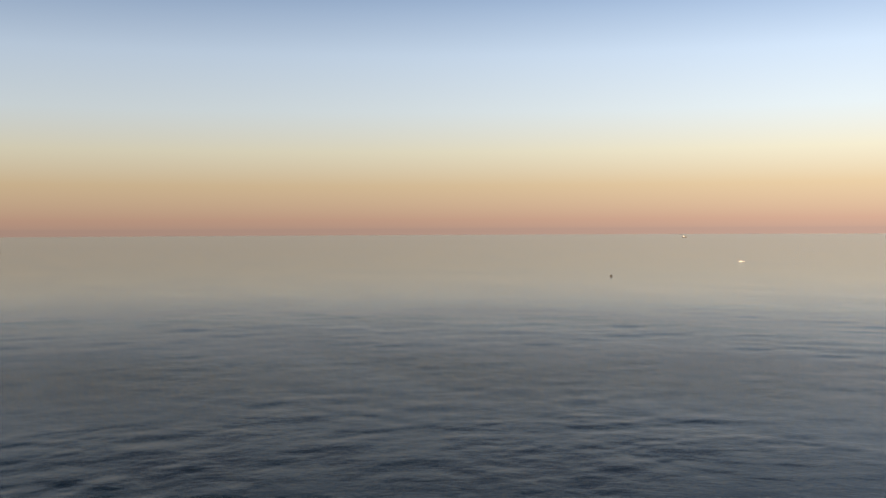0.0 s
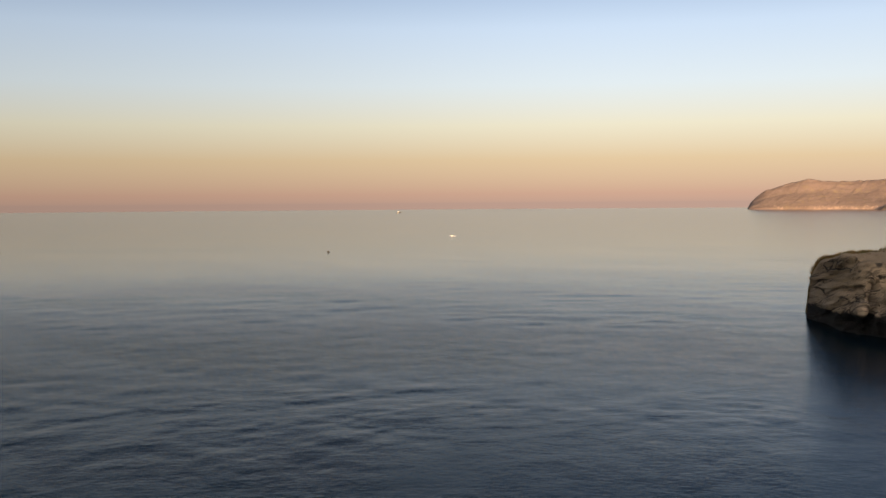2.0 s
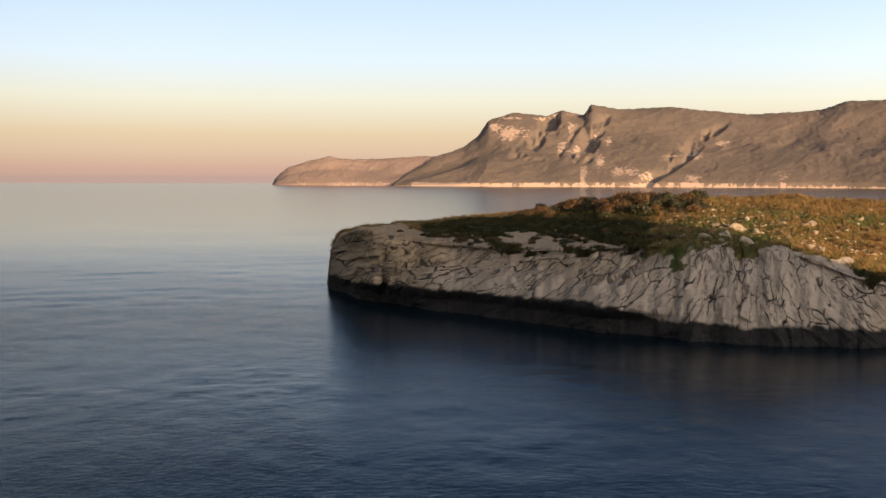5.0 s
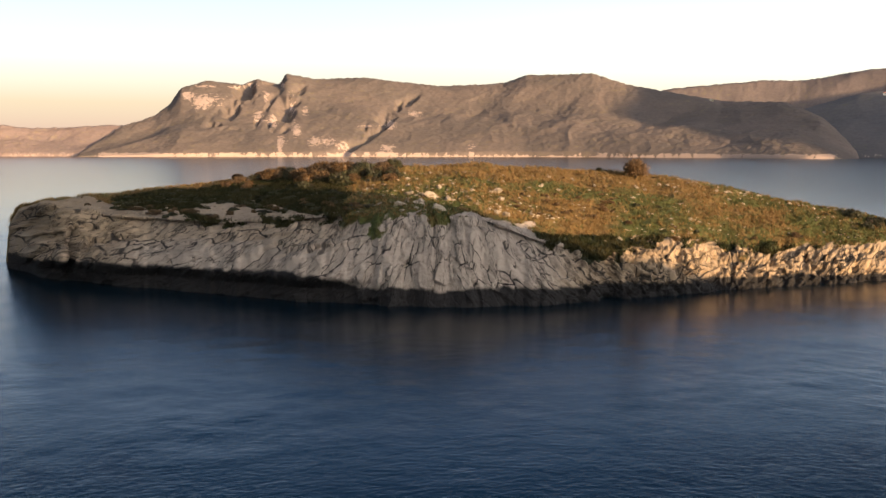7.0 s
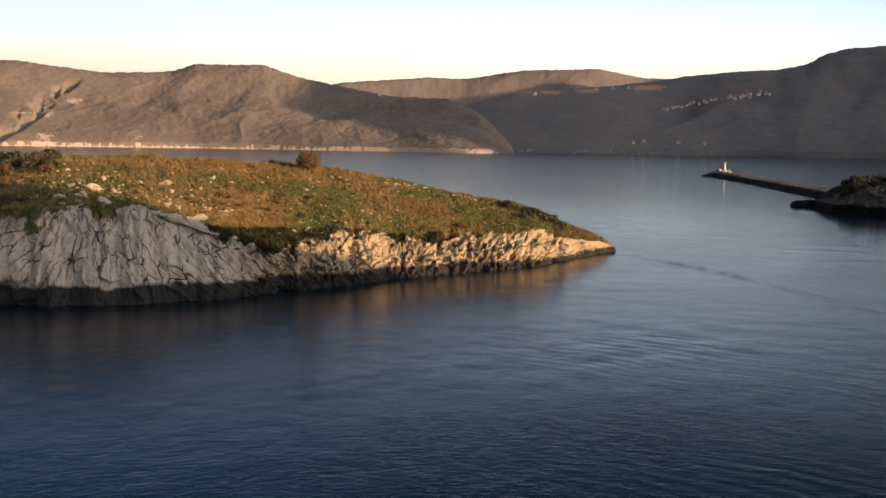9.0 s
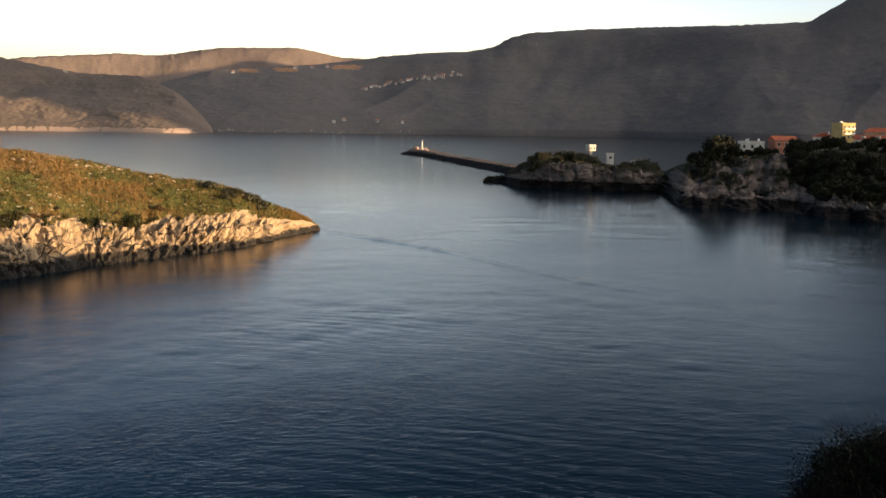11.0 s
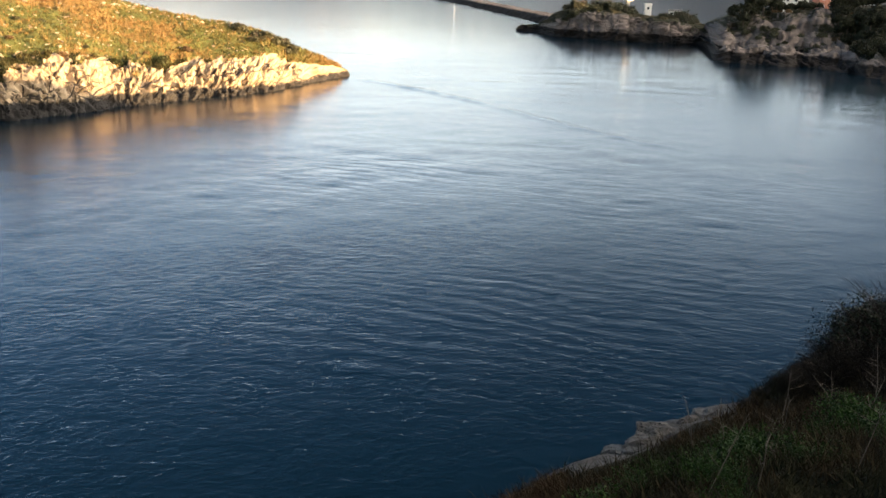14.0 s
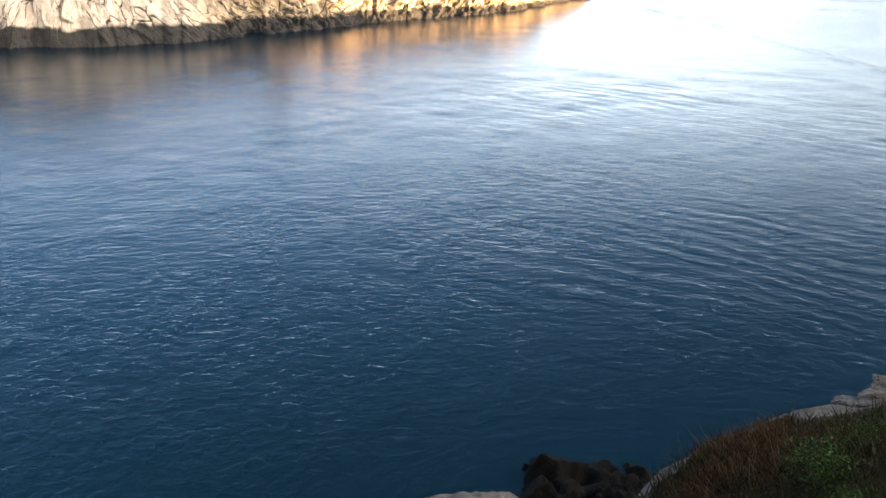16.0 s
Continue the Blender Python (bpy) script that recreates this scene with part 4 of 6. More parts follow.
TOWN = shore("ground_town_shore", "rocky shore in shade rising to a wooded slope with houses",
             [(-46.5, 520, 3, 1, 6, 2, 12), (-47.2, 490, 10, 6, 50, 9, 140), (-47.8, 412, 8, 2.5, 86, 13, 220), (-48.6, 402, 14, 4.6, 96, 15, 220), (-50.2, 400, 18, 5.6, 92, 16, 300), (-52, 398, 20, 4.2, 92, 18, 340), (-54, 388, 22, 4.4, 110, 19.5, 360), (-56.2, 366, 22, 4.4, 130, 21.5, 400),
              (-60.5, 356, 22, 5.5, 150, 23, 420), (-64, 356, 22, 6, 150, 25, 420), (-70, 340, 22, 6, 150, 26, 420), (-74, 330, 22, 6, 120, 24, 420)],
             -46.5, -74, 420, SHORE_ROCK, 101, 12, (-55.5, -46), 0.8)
ISLET = shore("ground_islet", "low rocky islet with dark scrub on top",
              [(-36.95, 556, 2, 0.5, 5, 0.8, 8), (-37.3, 552, 5, 3.0, 12, 3, 20), (-38.2, 545, 6, 3.0, 14, 3, 26), (-39.0, 520, 7, 8, 18, 11, 60), (-40.2, 512, 8, 11.5, 24, 14, 80), (-42.5, 506, 10, 11, 30, 13, 100), (-44.2, 502, 10, 9.5, 30, 11, 100),
               (-45.8, 500, 10, 8, 30, 10, 100), (-47.2, 506, 9, 6, 24, 8, 100), (-48.6, 520, 6, 2, 14, 3, 60)],
              -36.95, -48.6, 300, SHORE_ROCK, 121, 7)

# ---- the headland: the slope below the camera and the hill behind it that shades the bay ----


def headland_height(x, y):
    """Ground of the headland: the edge before the camera, the hill behind and to the right."""
    r = np.hypot(x, y)
    az = np.degrees(np.arctan2(-x, y))
    # the brink, by bearing
    brink = np.interp(az, [-180, -110, -75, -65, -56, -50, -45, -41, -37.4, -34, -32, -28.6, -15, 10, 60, 110, 180], [90, 90, 12, 10.5, 9.5, 8.6, 8.0, 7.6, 7.2, 6.8, 6.3, 6.0, 5.6, 5.2, 6, 60, 90])
    dip = np.interp(az, [-180, -110, -75, -65, -56, -50, -45, -41, -37.4, -34, -32, -29, -27.8, -26.6, -22, -18, -15.5, -14, 10, 60, 110, 180], [0, 0, 13.5, 16, 19.8, 22.6, 25.6, 27.6, 29.4, 32.2, 35.6, 39.0, 38.5, 35.6, 35.0, 35.0, 35.4, 38.0, 41.5, 36, 2, 0])
    edge_z = EYE - brink * np.tan(np.radians(dip))
    top = 28.4 + (edge_z - 28.4) * np.clip(r / brink, 0, 1) ** 1.15
    over = np.maximum(r - brink, 0)
    fall = edge_z - over * 0.35 - 1.9 * over ** 1.08 * smooth(over, 0.2, 2.5)
    return np.where(r <= brink, top, fall), r - brink, brink


def build_headland():
    az = np.concatenate([np.linspace(180, 62, 40)[:-1], np.linspace(62, -80, 620), np.linspace(-80, -180, 40)[1:]])
    r = np.concatenate([np.linspace(0.002, 3.5, 20)[:-1], np.linspace(3.5, 13, 190), np.geomspace(13.15, 60, 170)])
    A, Rr = np.meshgrid(az, r, indexing="ij")
    x, y = ground_xy(A, Rr)
    x = x + 0.004
    z, over, brink = headland_height(x, y)
    toe = smooth(A, -39, -35) * (1 - smooth(A, -27, -23.5))
    z = np.where(over > 0, np.maximum(z, (2.6 + 3.0 * (fbm(x / 4, y / 4, 0, 4, 133) - 0.4)) * toe * (1 - smooth(Rr, 47, 54)) - 1.5), z)
    z = np.maximum(z, -2.0)
    rough = smooth(over, -0.45, 0.3) * (z > -1.9)
    bumps = (fbm(x / 0.9, y / 0.9, z / 0.9, 5, 131) - 0.5) * 0.7 * rough + (fbm(x / 0.35, y / 0.35, 0, 3, 132) - 0.5) * 0.12 + (fbm(x / 2.0, y / 2.0, 0, 3, 134) - 0.5) * 0.35 * smooth(Rr, 2, 5) * (over < 12)
    shelf = toe * (over > 4) * (z > -1.4) * (z < 9)
    z = z + bumps + shelf * ((fbm(x / 1.1, y / 1.1, 0, 4, 137, 0.7) - 0.55) * 1.7 - 0.7 * (1 - smooth(np.abs(fbm(x / 2.2, y / 2.2, 0, 2, 138) - 0.5), 0, 0.12)))
    veg = np.clip(1 - smooth(over, -0.75, 0.05) + 0.7 * (fbm(x / 0.8, y / 0.8, 0, 3, 135) - 0.5), 0, 1) * (over < 2)
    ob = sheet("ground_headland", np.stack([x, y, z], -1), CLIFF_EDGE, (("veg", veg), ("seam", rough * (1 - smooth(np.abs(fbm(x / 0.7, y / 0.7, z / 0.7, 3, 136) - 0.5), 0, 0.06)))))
    tagged(ob, "weedy clifftop slope with pale rock along the brink", "ground", kind="structure")
    return np.stack([x, y, z], -1), over, veg, az, r


CLIFFTOP, OVER, CLIFF_VEG, CLIFF_AZ, CLIFF_R = build_headland()

AWAY = bearing(SUN_AZ)
ACROSS = Vector((-AWAY.y, AWAY.x, 0))


def build_hill():
    s = np.concatenate([np.linspace(-420, -12, 60), np.linspace(-10, 30, 34), np.linspace(33, 700, 150)])
    t = np.concatenate([np.linspace(5, 48, 22), np.linspace(50, 460, 90)])
    S, T = np.meshgrid(s, t, indexing="ij")
    # Unseen crest, shaped to place the island's shadow edge and to shade the town.
    crest = np.interp(s, [-420, -250, 60, 135, 150, 155, 158, 162, 167, 172, 177, 183, 189, 194, 200, 205, 212, 220, 235, 300, 360, 410, 518, 536, 560, 700],
                      [0, 40, 64, 60, 56, 54, 49, 43.5, 41, 36, 34, 32.5, 30.5, 29, 26.5, 23.5, 21.5, 19, 13, 8, 14, 48, 52, 36, 28, 26])
    front = np.interp(s, [-420, 60, 130, 200, 300, 420, 700], [70, 60, 95, 100, 140, 260, 330])
    F = front[:, None]
    # Rise close behind the camera, added to keep sky glow off the near slope.
    near = (smooth(s, -140, -70) * (1 - smooth(s, 3, 20)))[:, None]
    rise = smooth(T, F, F + 45) * (1 - near) + near * (0.42 + 0.58 * smooth(T, 12, 85)) * smooth(T, 5, 14)
    z = crest[:, None] * rise * (1 - smooth(T, 330, 455)) + (fbm(S / 14, T / 14, 0, 4, 141) - 0.5) * 5 * smooth(T, F + 4, F + 40) - 1.0 - 2 * near * (1 - smooth(T, 8, 20))
    # the shadow's edge: keep the crest row true
    x = S * ACROSS.x + T * AWAY.x
    y = S * ACROSS.y + T * AWAY.y
    veg = np.clip(smooth(T, F + 6, F + 30) + 0.5 * (fbm(S / 9, T / 9, 0, 3, 142) - 0.5), 0, 1)
    ob = sheet("ground_hill", np.stack([x, y, z], -1), SHORE_ROCK, (("veg", veg), ("seam", veg * 0)), flip=True)
    tagged(ob, "unseen headland hill behind the viewpoint, shaped to shade the bay", "hill", kind="structure")


build_hill()
# ---- plants ----


def leaf_cloud(name, mat, rng, radius, squash, clumps, leaves, size, spread=0.45, low=0.0):
    """Many small leaves in uneven clumps, as one mesh."""
    c = rng.normal(0, 1, (clumps, 3))
    c /= np.linalg.norm(c, axis=1)[:, None]
    c *= (rng.uniform(0.25, 1.0, (clumps, 1)) ** 0.6) * radius * 0.72
    c[:, 2] = np.abs(c[:, 2]) * squash + low
    cr = radius * spread * rng.uniform(0.6, 1.2, clumps)
    pick = rng.randint(0, clumps, leaves)
    d = rng.normal(0, 1, (leaves, 3))
    d /= np.linalg.norm(d, axis=1)[:, None]
    p = c[pick] + d * (cr[pick] * rng.uniform(0.35, 1.0, leaves) ** 0.5)[:, None] * np.array([1, 1, 0.8])
    p[:, 2] = np.maximum(p[:, 2], low * 0.5 + 0.02)
    u = rng.normal(0, 1, (leaves, 3))
    u /= np.linalg.norm(u, axis=1)[:, None]
    v = np.cross(u, d + 0.4 * rng.normal(0, 1, (leaves, 3)))
    v /= np.maximum(np.linalg.norm(v, axis=1)[:, None], 1e-6)
    s = size * rng.uniform(0.6, 1.4, (leaves, 1))
    P = np.stack([p - u * s, p + v * s * 0.6, p + u * s, p - v * s * 0.6], 1).reshape(-1, 3)
    F = np.arange(leaves * 4).reshape(-1, 4)
    return faces_mesh(name, P, F, mat)


def stems(name, mat, rng, count, reach, height, thick):
    bm = bmesh.new()
    for _ in range(count):
        a = rng.uniform(0, 6.28)
        q = Vector((math.cos(a) * reach * rng.uniform(0.3, 1), math.sin(a) * reach * rng.uniform(0.3, 1), height * rng.uniform(0.6, 1.1)))
        m = q * 0.5 + Vector((0, 0, height * 0.12))
        tube(bm, (0, 0, -0.15), m, thick, thick * 0.6, 6)
        tube(bm, m, q, thick * 0.6, thick * 0.2, 5)
    me = bpy.data.meshes.new(name)
    bm.to_mesh(me)
    bm.free()
    me.materials.append(mat)
    return me


def plant(name, crown_me, stem_me, label, category, group, crown="crown", stem="stem"):
    root = tagged(new(name), label, category, group)
    part_of(crown, crown_me, root)
    part_of(stem, stem_me, root)
    return root


def put(ob, x, y, z, turn=0.0, s=1.0, sz=None):
    ob.matrix_basis = pose(x, y, z, 0, 0, turn) @ Matrix.Diagonal((s, s, sz or s, 1))
    return ob


def again(ob, x, y, z, turn=0.0, s=1.0, sz=None, label=""):
    c = copy_thing(ob, pose(x, y, z, 0, 0, turn))
    put(c, x, y, z, turn, s, sz)
    if label:
        c["label"] = label
    return c


def isle_point(az, el, r0=118, r1=249):
    """A spot on the island's top on that bearing, at that elevation from the eye."""
    col = ISLE[np.argmin(np.abs(ISLE_AZ - az)), r0:r1]
    e = np.degrees(np.arctan2(col[:, 2] - EYE, np.hypot(col[:, 0], col[:, 1])))
    return col[np.argmin(np.abs(e - el))]


rng = np.random.RandomState(11)
EVERGREEN = [leaf_cloud("evergreen_crown", SHRUB_LEAF, rng, 1.0, 0.85, 16, 1500, 0.085, 0.40) for _ in range(3)]
RUSSET = [leaf_cloud("russet_crown", RUSSET_LEAF, rng, 1.0, 0.9, 14, 2000, 0.072, 0.40) for _ in range(2)]
SHRUB_STEM = stems("shrub_stems", BARK, rng, 7, 0.6, 0.9, 0.05)
SHRUBS = []
for k in range(3):
    SHRUBS.append(put(plant("shrub", EVERGREEN[k], SHRUB_STEM, "dark evergreen shrub on the grassy island", "shrub", "island shrubs"), *isle_point(7.4 - 1.3 * k, -1.15 - 0.07 * k), 40 * k, 1.9 + 0.2 * k))
for k in range(2):
    SHRUBS.append(put(plant("shrub", RUSSET[k], SHRUB_STEM, "russet thinly leaved shrub on the grassy island", "shrub", "island shrubs"), *isle_point(8.9 - 3.2 * k, -1.28), 70 * k, 2.1))
# the thicket along the crest, the cluster by the tip, and single bushes on the slope
for k in range(66):
    az = rng.uniform(2.6, 12.2)
    crest = np.interp(az, [2.6, 5, 9, 12.2], [-1.05, -1.12, -1.35, -1.85])
    p = isle_point(az, crest - abs(rng.normal(0, 0.40)))
    again(SHRUBS[rng.choice([0, 1, 2, 3, 4, 3, 4, 3, 4])], *p, rng.uniform(0, 360), rng.uniform(1.5, 3.0) * (1.2 if az < 9.5 else 0.7), None)
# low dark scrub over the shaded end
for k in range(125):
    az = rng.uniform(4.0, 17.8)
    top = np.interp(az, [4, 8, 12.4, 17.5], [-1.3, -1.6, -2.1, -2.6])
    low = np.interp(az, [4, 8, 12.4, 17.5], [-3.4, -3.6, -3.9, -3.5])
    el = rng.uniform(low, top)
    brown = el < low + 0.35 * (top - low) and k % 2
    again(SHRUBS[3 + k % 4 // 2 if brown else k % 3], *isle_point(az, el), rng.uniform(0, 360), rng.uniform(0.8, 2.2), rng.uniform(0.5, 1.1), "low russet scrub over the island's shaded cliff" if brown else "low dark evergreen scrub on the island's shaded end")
for k in range(24):
    az = rng.uniform(-25.0, -21.8)
    p = isle_point(az, np.interp(az, [-25, -23.5, -21.8], [-4.55, -3.8, -3.4]) - abs(rng.normal(0, 0.25)))
    again(SHRUBS[rng.randint(0, 3)], *p, rng.uniform(0, 360), rng.uniform(1.2, 2.4))
for az, el, s, kind in ((-8.7, -1.22, 1.1, 2), (-19.1, -4.7, 1.6, 3), (-19.3, -4.75, 1.2, 0), (-9.2, -3.1, 1.3, 4), (-8.9, -3.5, 1.5, 3), (-8.4, -3.9, 1.2, 4), (-11.9, -3.3, 1.0, 1), (-10.7, -3.2, 1.0, 0), (-17.0, -4.9, 0.9, 3),
                        (-10.3, -4.2, 1.1, 4), (-12.9, -5.0, 1.3, 3), (-14.0, -4.6, 1.0, 0), (17.0, -2.9, 0.9, 0), (18.6, -2.9, 0.8, 1), (16.0, -3.3, 1.3, 3), (14.6, -2.2, 0.7, 2), (19.2, -3.1, 1.0, 4), (15.2, -3.8, 1.0, 0), (11.8, -3.7, 1.0, 3), (10.2, -3.3, 1.2, 1), (-22.0, -4.2, 0.9, 1), (-20.6, -3.5, 0.8, 2)):
    again(SHRUBS[kind], *isle_point(az, el), rng.uniform(0, 360), s)

for k in range(26):
    az = rng.uniform(-9.5, -3.5)
    again(SHRUBS[rng.choice([3, 4])], *isle_point(az, rng.uniform(-3.7, -2.5)), rng.uniform(0, 360), rng.uniform(0.6, 1.3), rng.uniform(0.4, 0.9), "low russet scrub in the island's grass")

# the round tree alone on the ridge
spot = isle_point(-10.65, -1.66)
ROUND = leaf_cloud("round_crown", RUSSET_LEAF, np.random.RandomState(3), 2.3, 0.95, 60, 11000, 0.095, 0.40, 0.8)
bm = bmesh.new()
tube(bm, (0, 0, -0.4), (0.1, 0, 1.6), 0.22, 0.15)
for a in range(6):
    tube(bm, (0.1, 0, 1.2), (1.5 * math.cos(a), 1.5 * math.sin(a), 3.0 + 0.3 * (a % 3)), 0.10, 0.03, 6)
lone = put(tagged(new("lone_tree"), "round bushy tree standing alone on the ridge", "tree"), *spot, 0, 1.6, 1.85)
part("trunk", bm, BARK, lone)
part_of("crown", ROUND, lone)

# turf on the island: tufts of blades, as one piece of stuff
BLADE = leaf_material("island_grass", (0.080, 0.096, 0.019), (0.160, 0.130, 0.030), 0.7)
STRAW_BLADE = leaf_material("island_straw", (0.17, 0.115, 0.034), (0.27, 0.155, 0.050), 0.7)


def tufts(name, spots, rng, blades, tall, wide, mat, lean=0.5):
    n = len(spots) * blades
    p = np.repeat(spots, blades, 0) + np.concatenate([rng.normal(0, tall * 0.35, (n, 2)), np.zeros((n, 1))], 1)
    h = tall * rng.uniform(0.5, 1.3, (n, 1))
    d = np.concatenate([rng.normal(0, lean, (n, 2)), np.ones((n, 1))], 1) * h
    a = rng.uniform(0, 6.28, n)
    s = np.stack([np.cos(a), np.sin(a), np.zeros(n)], 1) * wide * rng.uniform(0.6, 1.4, (n, 1))
    low = np.array([0, 0, -0.08 * tall])
    P = np.stack([p - s + low, p + s + low, p + d], 1).reshape(-1, 3)
    return faces_mesh(name, P, np.arange(n * 3).reshape(-1, 3), mat)


flatv = ISLE[:, 112:256].reshape(-1, 3)
okay = np.where((ISLE_VEG[:, 112:256].reshape(-1) > 0.45) & (flatv[:, 2] > 2.5))[0]
pick = rng.choice(okay, 17000, replace=False)
dry_here = ISLE_DRY[:, 112:256].reshape(-1)[pick] + rng.normal(0, 0.30, len(pick)) > 0.54
tagged(new("grass", tufts("island_grass", flatv[pick[~dry_here]], rng, 5, 0.5, 0.09, BLADE)), "green grass on the island's top", "grass", kind="stuff")
tagged(new("dry_grass", tufts("island_straw", flatv[pick[dry_here]], rng, 6, 0.75, 0.08, STRAW_BLADE)), "straw-coloured and russet grass on the island's top", "grass", kind="stuff")

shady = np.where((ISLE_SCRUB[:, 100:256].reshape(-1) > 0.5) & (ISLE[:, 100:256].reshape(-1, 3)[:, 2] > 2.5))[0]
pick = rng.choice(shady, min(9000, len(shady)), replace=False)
# Scrub grass several times darker than the meadow's, with the shade in its colour.
SHADED_BLADE = leaf_material("shaded_scrub_grass", (0.016, 0.024, 0.007), (0.060, 0.050, 0.018), 0.8, 0.25, 0.2)
tagged(new("scrub_grass", tufts("scrub_grass", ISLE[:, 100:256].reshape(-1, 3)[pick], rng, 6, 0.7, 0.10, SHADED_BLADE)), "rough green grass on the island's shaded end, shade put into its colour", "grass", kind="stuff")

# ---- boulders on the meadow ----
def boulder_mesh(seed):
    bm = bmesh.new()
    bmesh.ops.create_icosphere(bm, subdivisions=3, radius=1.0)
    for v in bm.verts:
        q = v.co.copy()
        k = 1 + 0.55 * (noise.noise(q * 1.1 + Vector((seed * 7.1, 0, 0))) + 0.5 * noise.noise(q * 2.7 + Vector((0, seed * 3.3, 0))))
        v.co = Vector((q.x * k, q.y * k * 0.8, max(q.z * k * 0.62, -0.35)))
    me = bpy.data.meshes.new("boulder")
    bm.to_mesh(me)
    bm.free()
    me.materials.append(BOULDER)
    return me


BOULDER = plain("boulder_stone", (0.43, 0.36, 0.27), 0.9, 0, 2.0, 0.4)
STONES = [boulder_mesh(k) for k in range(4)]
for k in range(130):
    if k >= 74:
        az = rng.uniform(-17, 4.5)
        el = np.interp(az, [-17, -10, -2, 4.5], [-2.5, -1.7, -1.2, -1.3]) - abs(rng.normal(0, 0.5))
    elif k < 40:
        az, el = rng.normal(-1.0, 3.2), rng.uniform(-3.9, -1.5)
    elif k < 70:
        az = rng.uniform(-22, -12)
        el = np.interp(az, [-22, -18.8, -14, -12], [-3.4, -2.9, -1.8, -1.6]) - abs(rng.normal(0, 0.3))
    else:
        az, el = rng.uniform(-20, -6), rng.uniform(-5.6, -3.2)
    p = isle_point(az, el)
    size = rng.uniform(0.25, 0.65) if k > 3 else rng.uniform(0.9, 1.3)
    put(tagged(new("boulder", STONES[k % 4]), "pale weathered limestone boulder in the grass", "boulder", "boulders on the island"), p[0], p[1], p[2] + 0.1 * size, rng.uniform(0, 360), size)

# the large pale rocks at the cliff's brow
for k, (az, el, size) in enumerate(((0.7, -2.75, 1.7), (1.3, -3.1, 1.3), (-0.3, -2.9, 1.0), (1.9, -2.6, 0.9), (-3.2, -2.9, 0.9), (0.2, -2.2, 0.8), (-1.6, -2.4, 0.8), (2.4, -3.2, 1.1))):
    p = isle_point(az, el)
    put(tagged(new("boulder", STONES[k % 4]), "large pale weathered limestone boulder at the cliff's brow", "boulder", "boulders on the island"), p[0], p[1], p[2] + 0.1 * size, 57 * k, size)


def pebble_mesh(seed):
    bm = bmesh.new()
    bmesh.ops.create_icosphere(bm, subdivisions=2, radius=1.0)
    for v in bm.verts:
        k = 1 + 0.7 * noise.noise(v.co * 1.3 + Vector((seed * 4.7, 0, 0)))
        v.co = Vector((v.co.x * k * 1.3, v.co.y * k * 0.8, max(v.co.z * k * 0.6, -0.3)))
    me = bpy.data.meshes.new("stone")
    bm.to_mesh(me)
    bm.free()
    me.materials.append(BOULDER)
    return me


PEBBLES = [pebble_mesh(k) for k in range(4)]
for k in range(290):
    if k < 120:
        az = rng.normal(-2.5, 2.6)
        el = np.interp(az, [-10, -5, 0, 5], [-4.1, -3.9, -3.0, -2.6]) + abs(rng.normal(0, 0.5))
    elif k < 170:
        az, el = rng.uniform(-1, 6), rng.uniform(-2.9, -1.4)
    elif k < 215:
        az = rng.uniform(-22, -13.5)
        el = np.interp(az, [-22, -18.8, -14], [-3.3, -2.85, -1.8]) - abs(rng.normal(0, 0.12))
    elif k < 260:
        az, el = rng.uniform(-24, -9), rng.uniform(-5.2, -3.6)
    else:
        az, el = rng.uniform(9, 19), rng.uniform(-3.6, -2.4)
    p = isle_point(az, el)
    size = rng.uniform(0.16, 0.46)
    put(tagged(new("stone", PEBBLES[k % 4]), "small pale limestone lying in the grass", "stone", "stones on the island"), p[0], p[1], p[2] + 0.08 * size, rng.uniform(0, 360), size)

# ---- buildings ----
WALL_WHITE = plain("white_plaster", (0.74, 0.72, 0.68), 0.85, 0, 1.5, 0.18)
WALL_YELLOW = plain("yellow_plaster", (0.74, 0.56, 0.24), 0.85, 0, 1.5, 0.15)
WALL_BRICK = plain("red_brick_wall", (0.46, 0.21, 0.14), 0.9, 0, 4, 0.3)
WALL_CREAM = plain("cream_plaster", (0.62, 0.55, 0.38), 0.85, 0, 1.5, 0.2)
ROOF_RED = plain("red_roof_tiles", (0.50, 0.14, 0.07), 0.8, 0, 4, 0.35)
ROOF_ORANGE = plain("orange_roof_tiles", (0.60, 0.24, 0.08), 0.8, 0, 4, 0.3)
CONCRETE = plain("grey_concrete", (0.36, 0.34, 0.32), 0.9, 0, 2, 0.3)
WHITE_PAINT = plain("white_paint", (0.78, 0.78, 0.76), 0.5, 0, 2, 0.12)
DARK_PAINT = plain("dark_paint", (0.05, 0.05, 0.055), 0.6, 0, 2, 0.3)
PANE, pn, pb = material("window_glass", 0.08)
pb.inputs["Base Color"].default_value = (0.03, 0.035, 0.04, 1)
pb.inputs["IOR"].default_value = 1.5


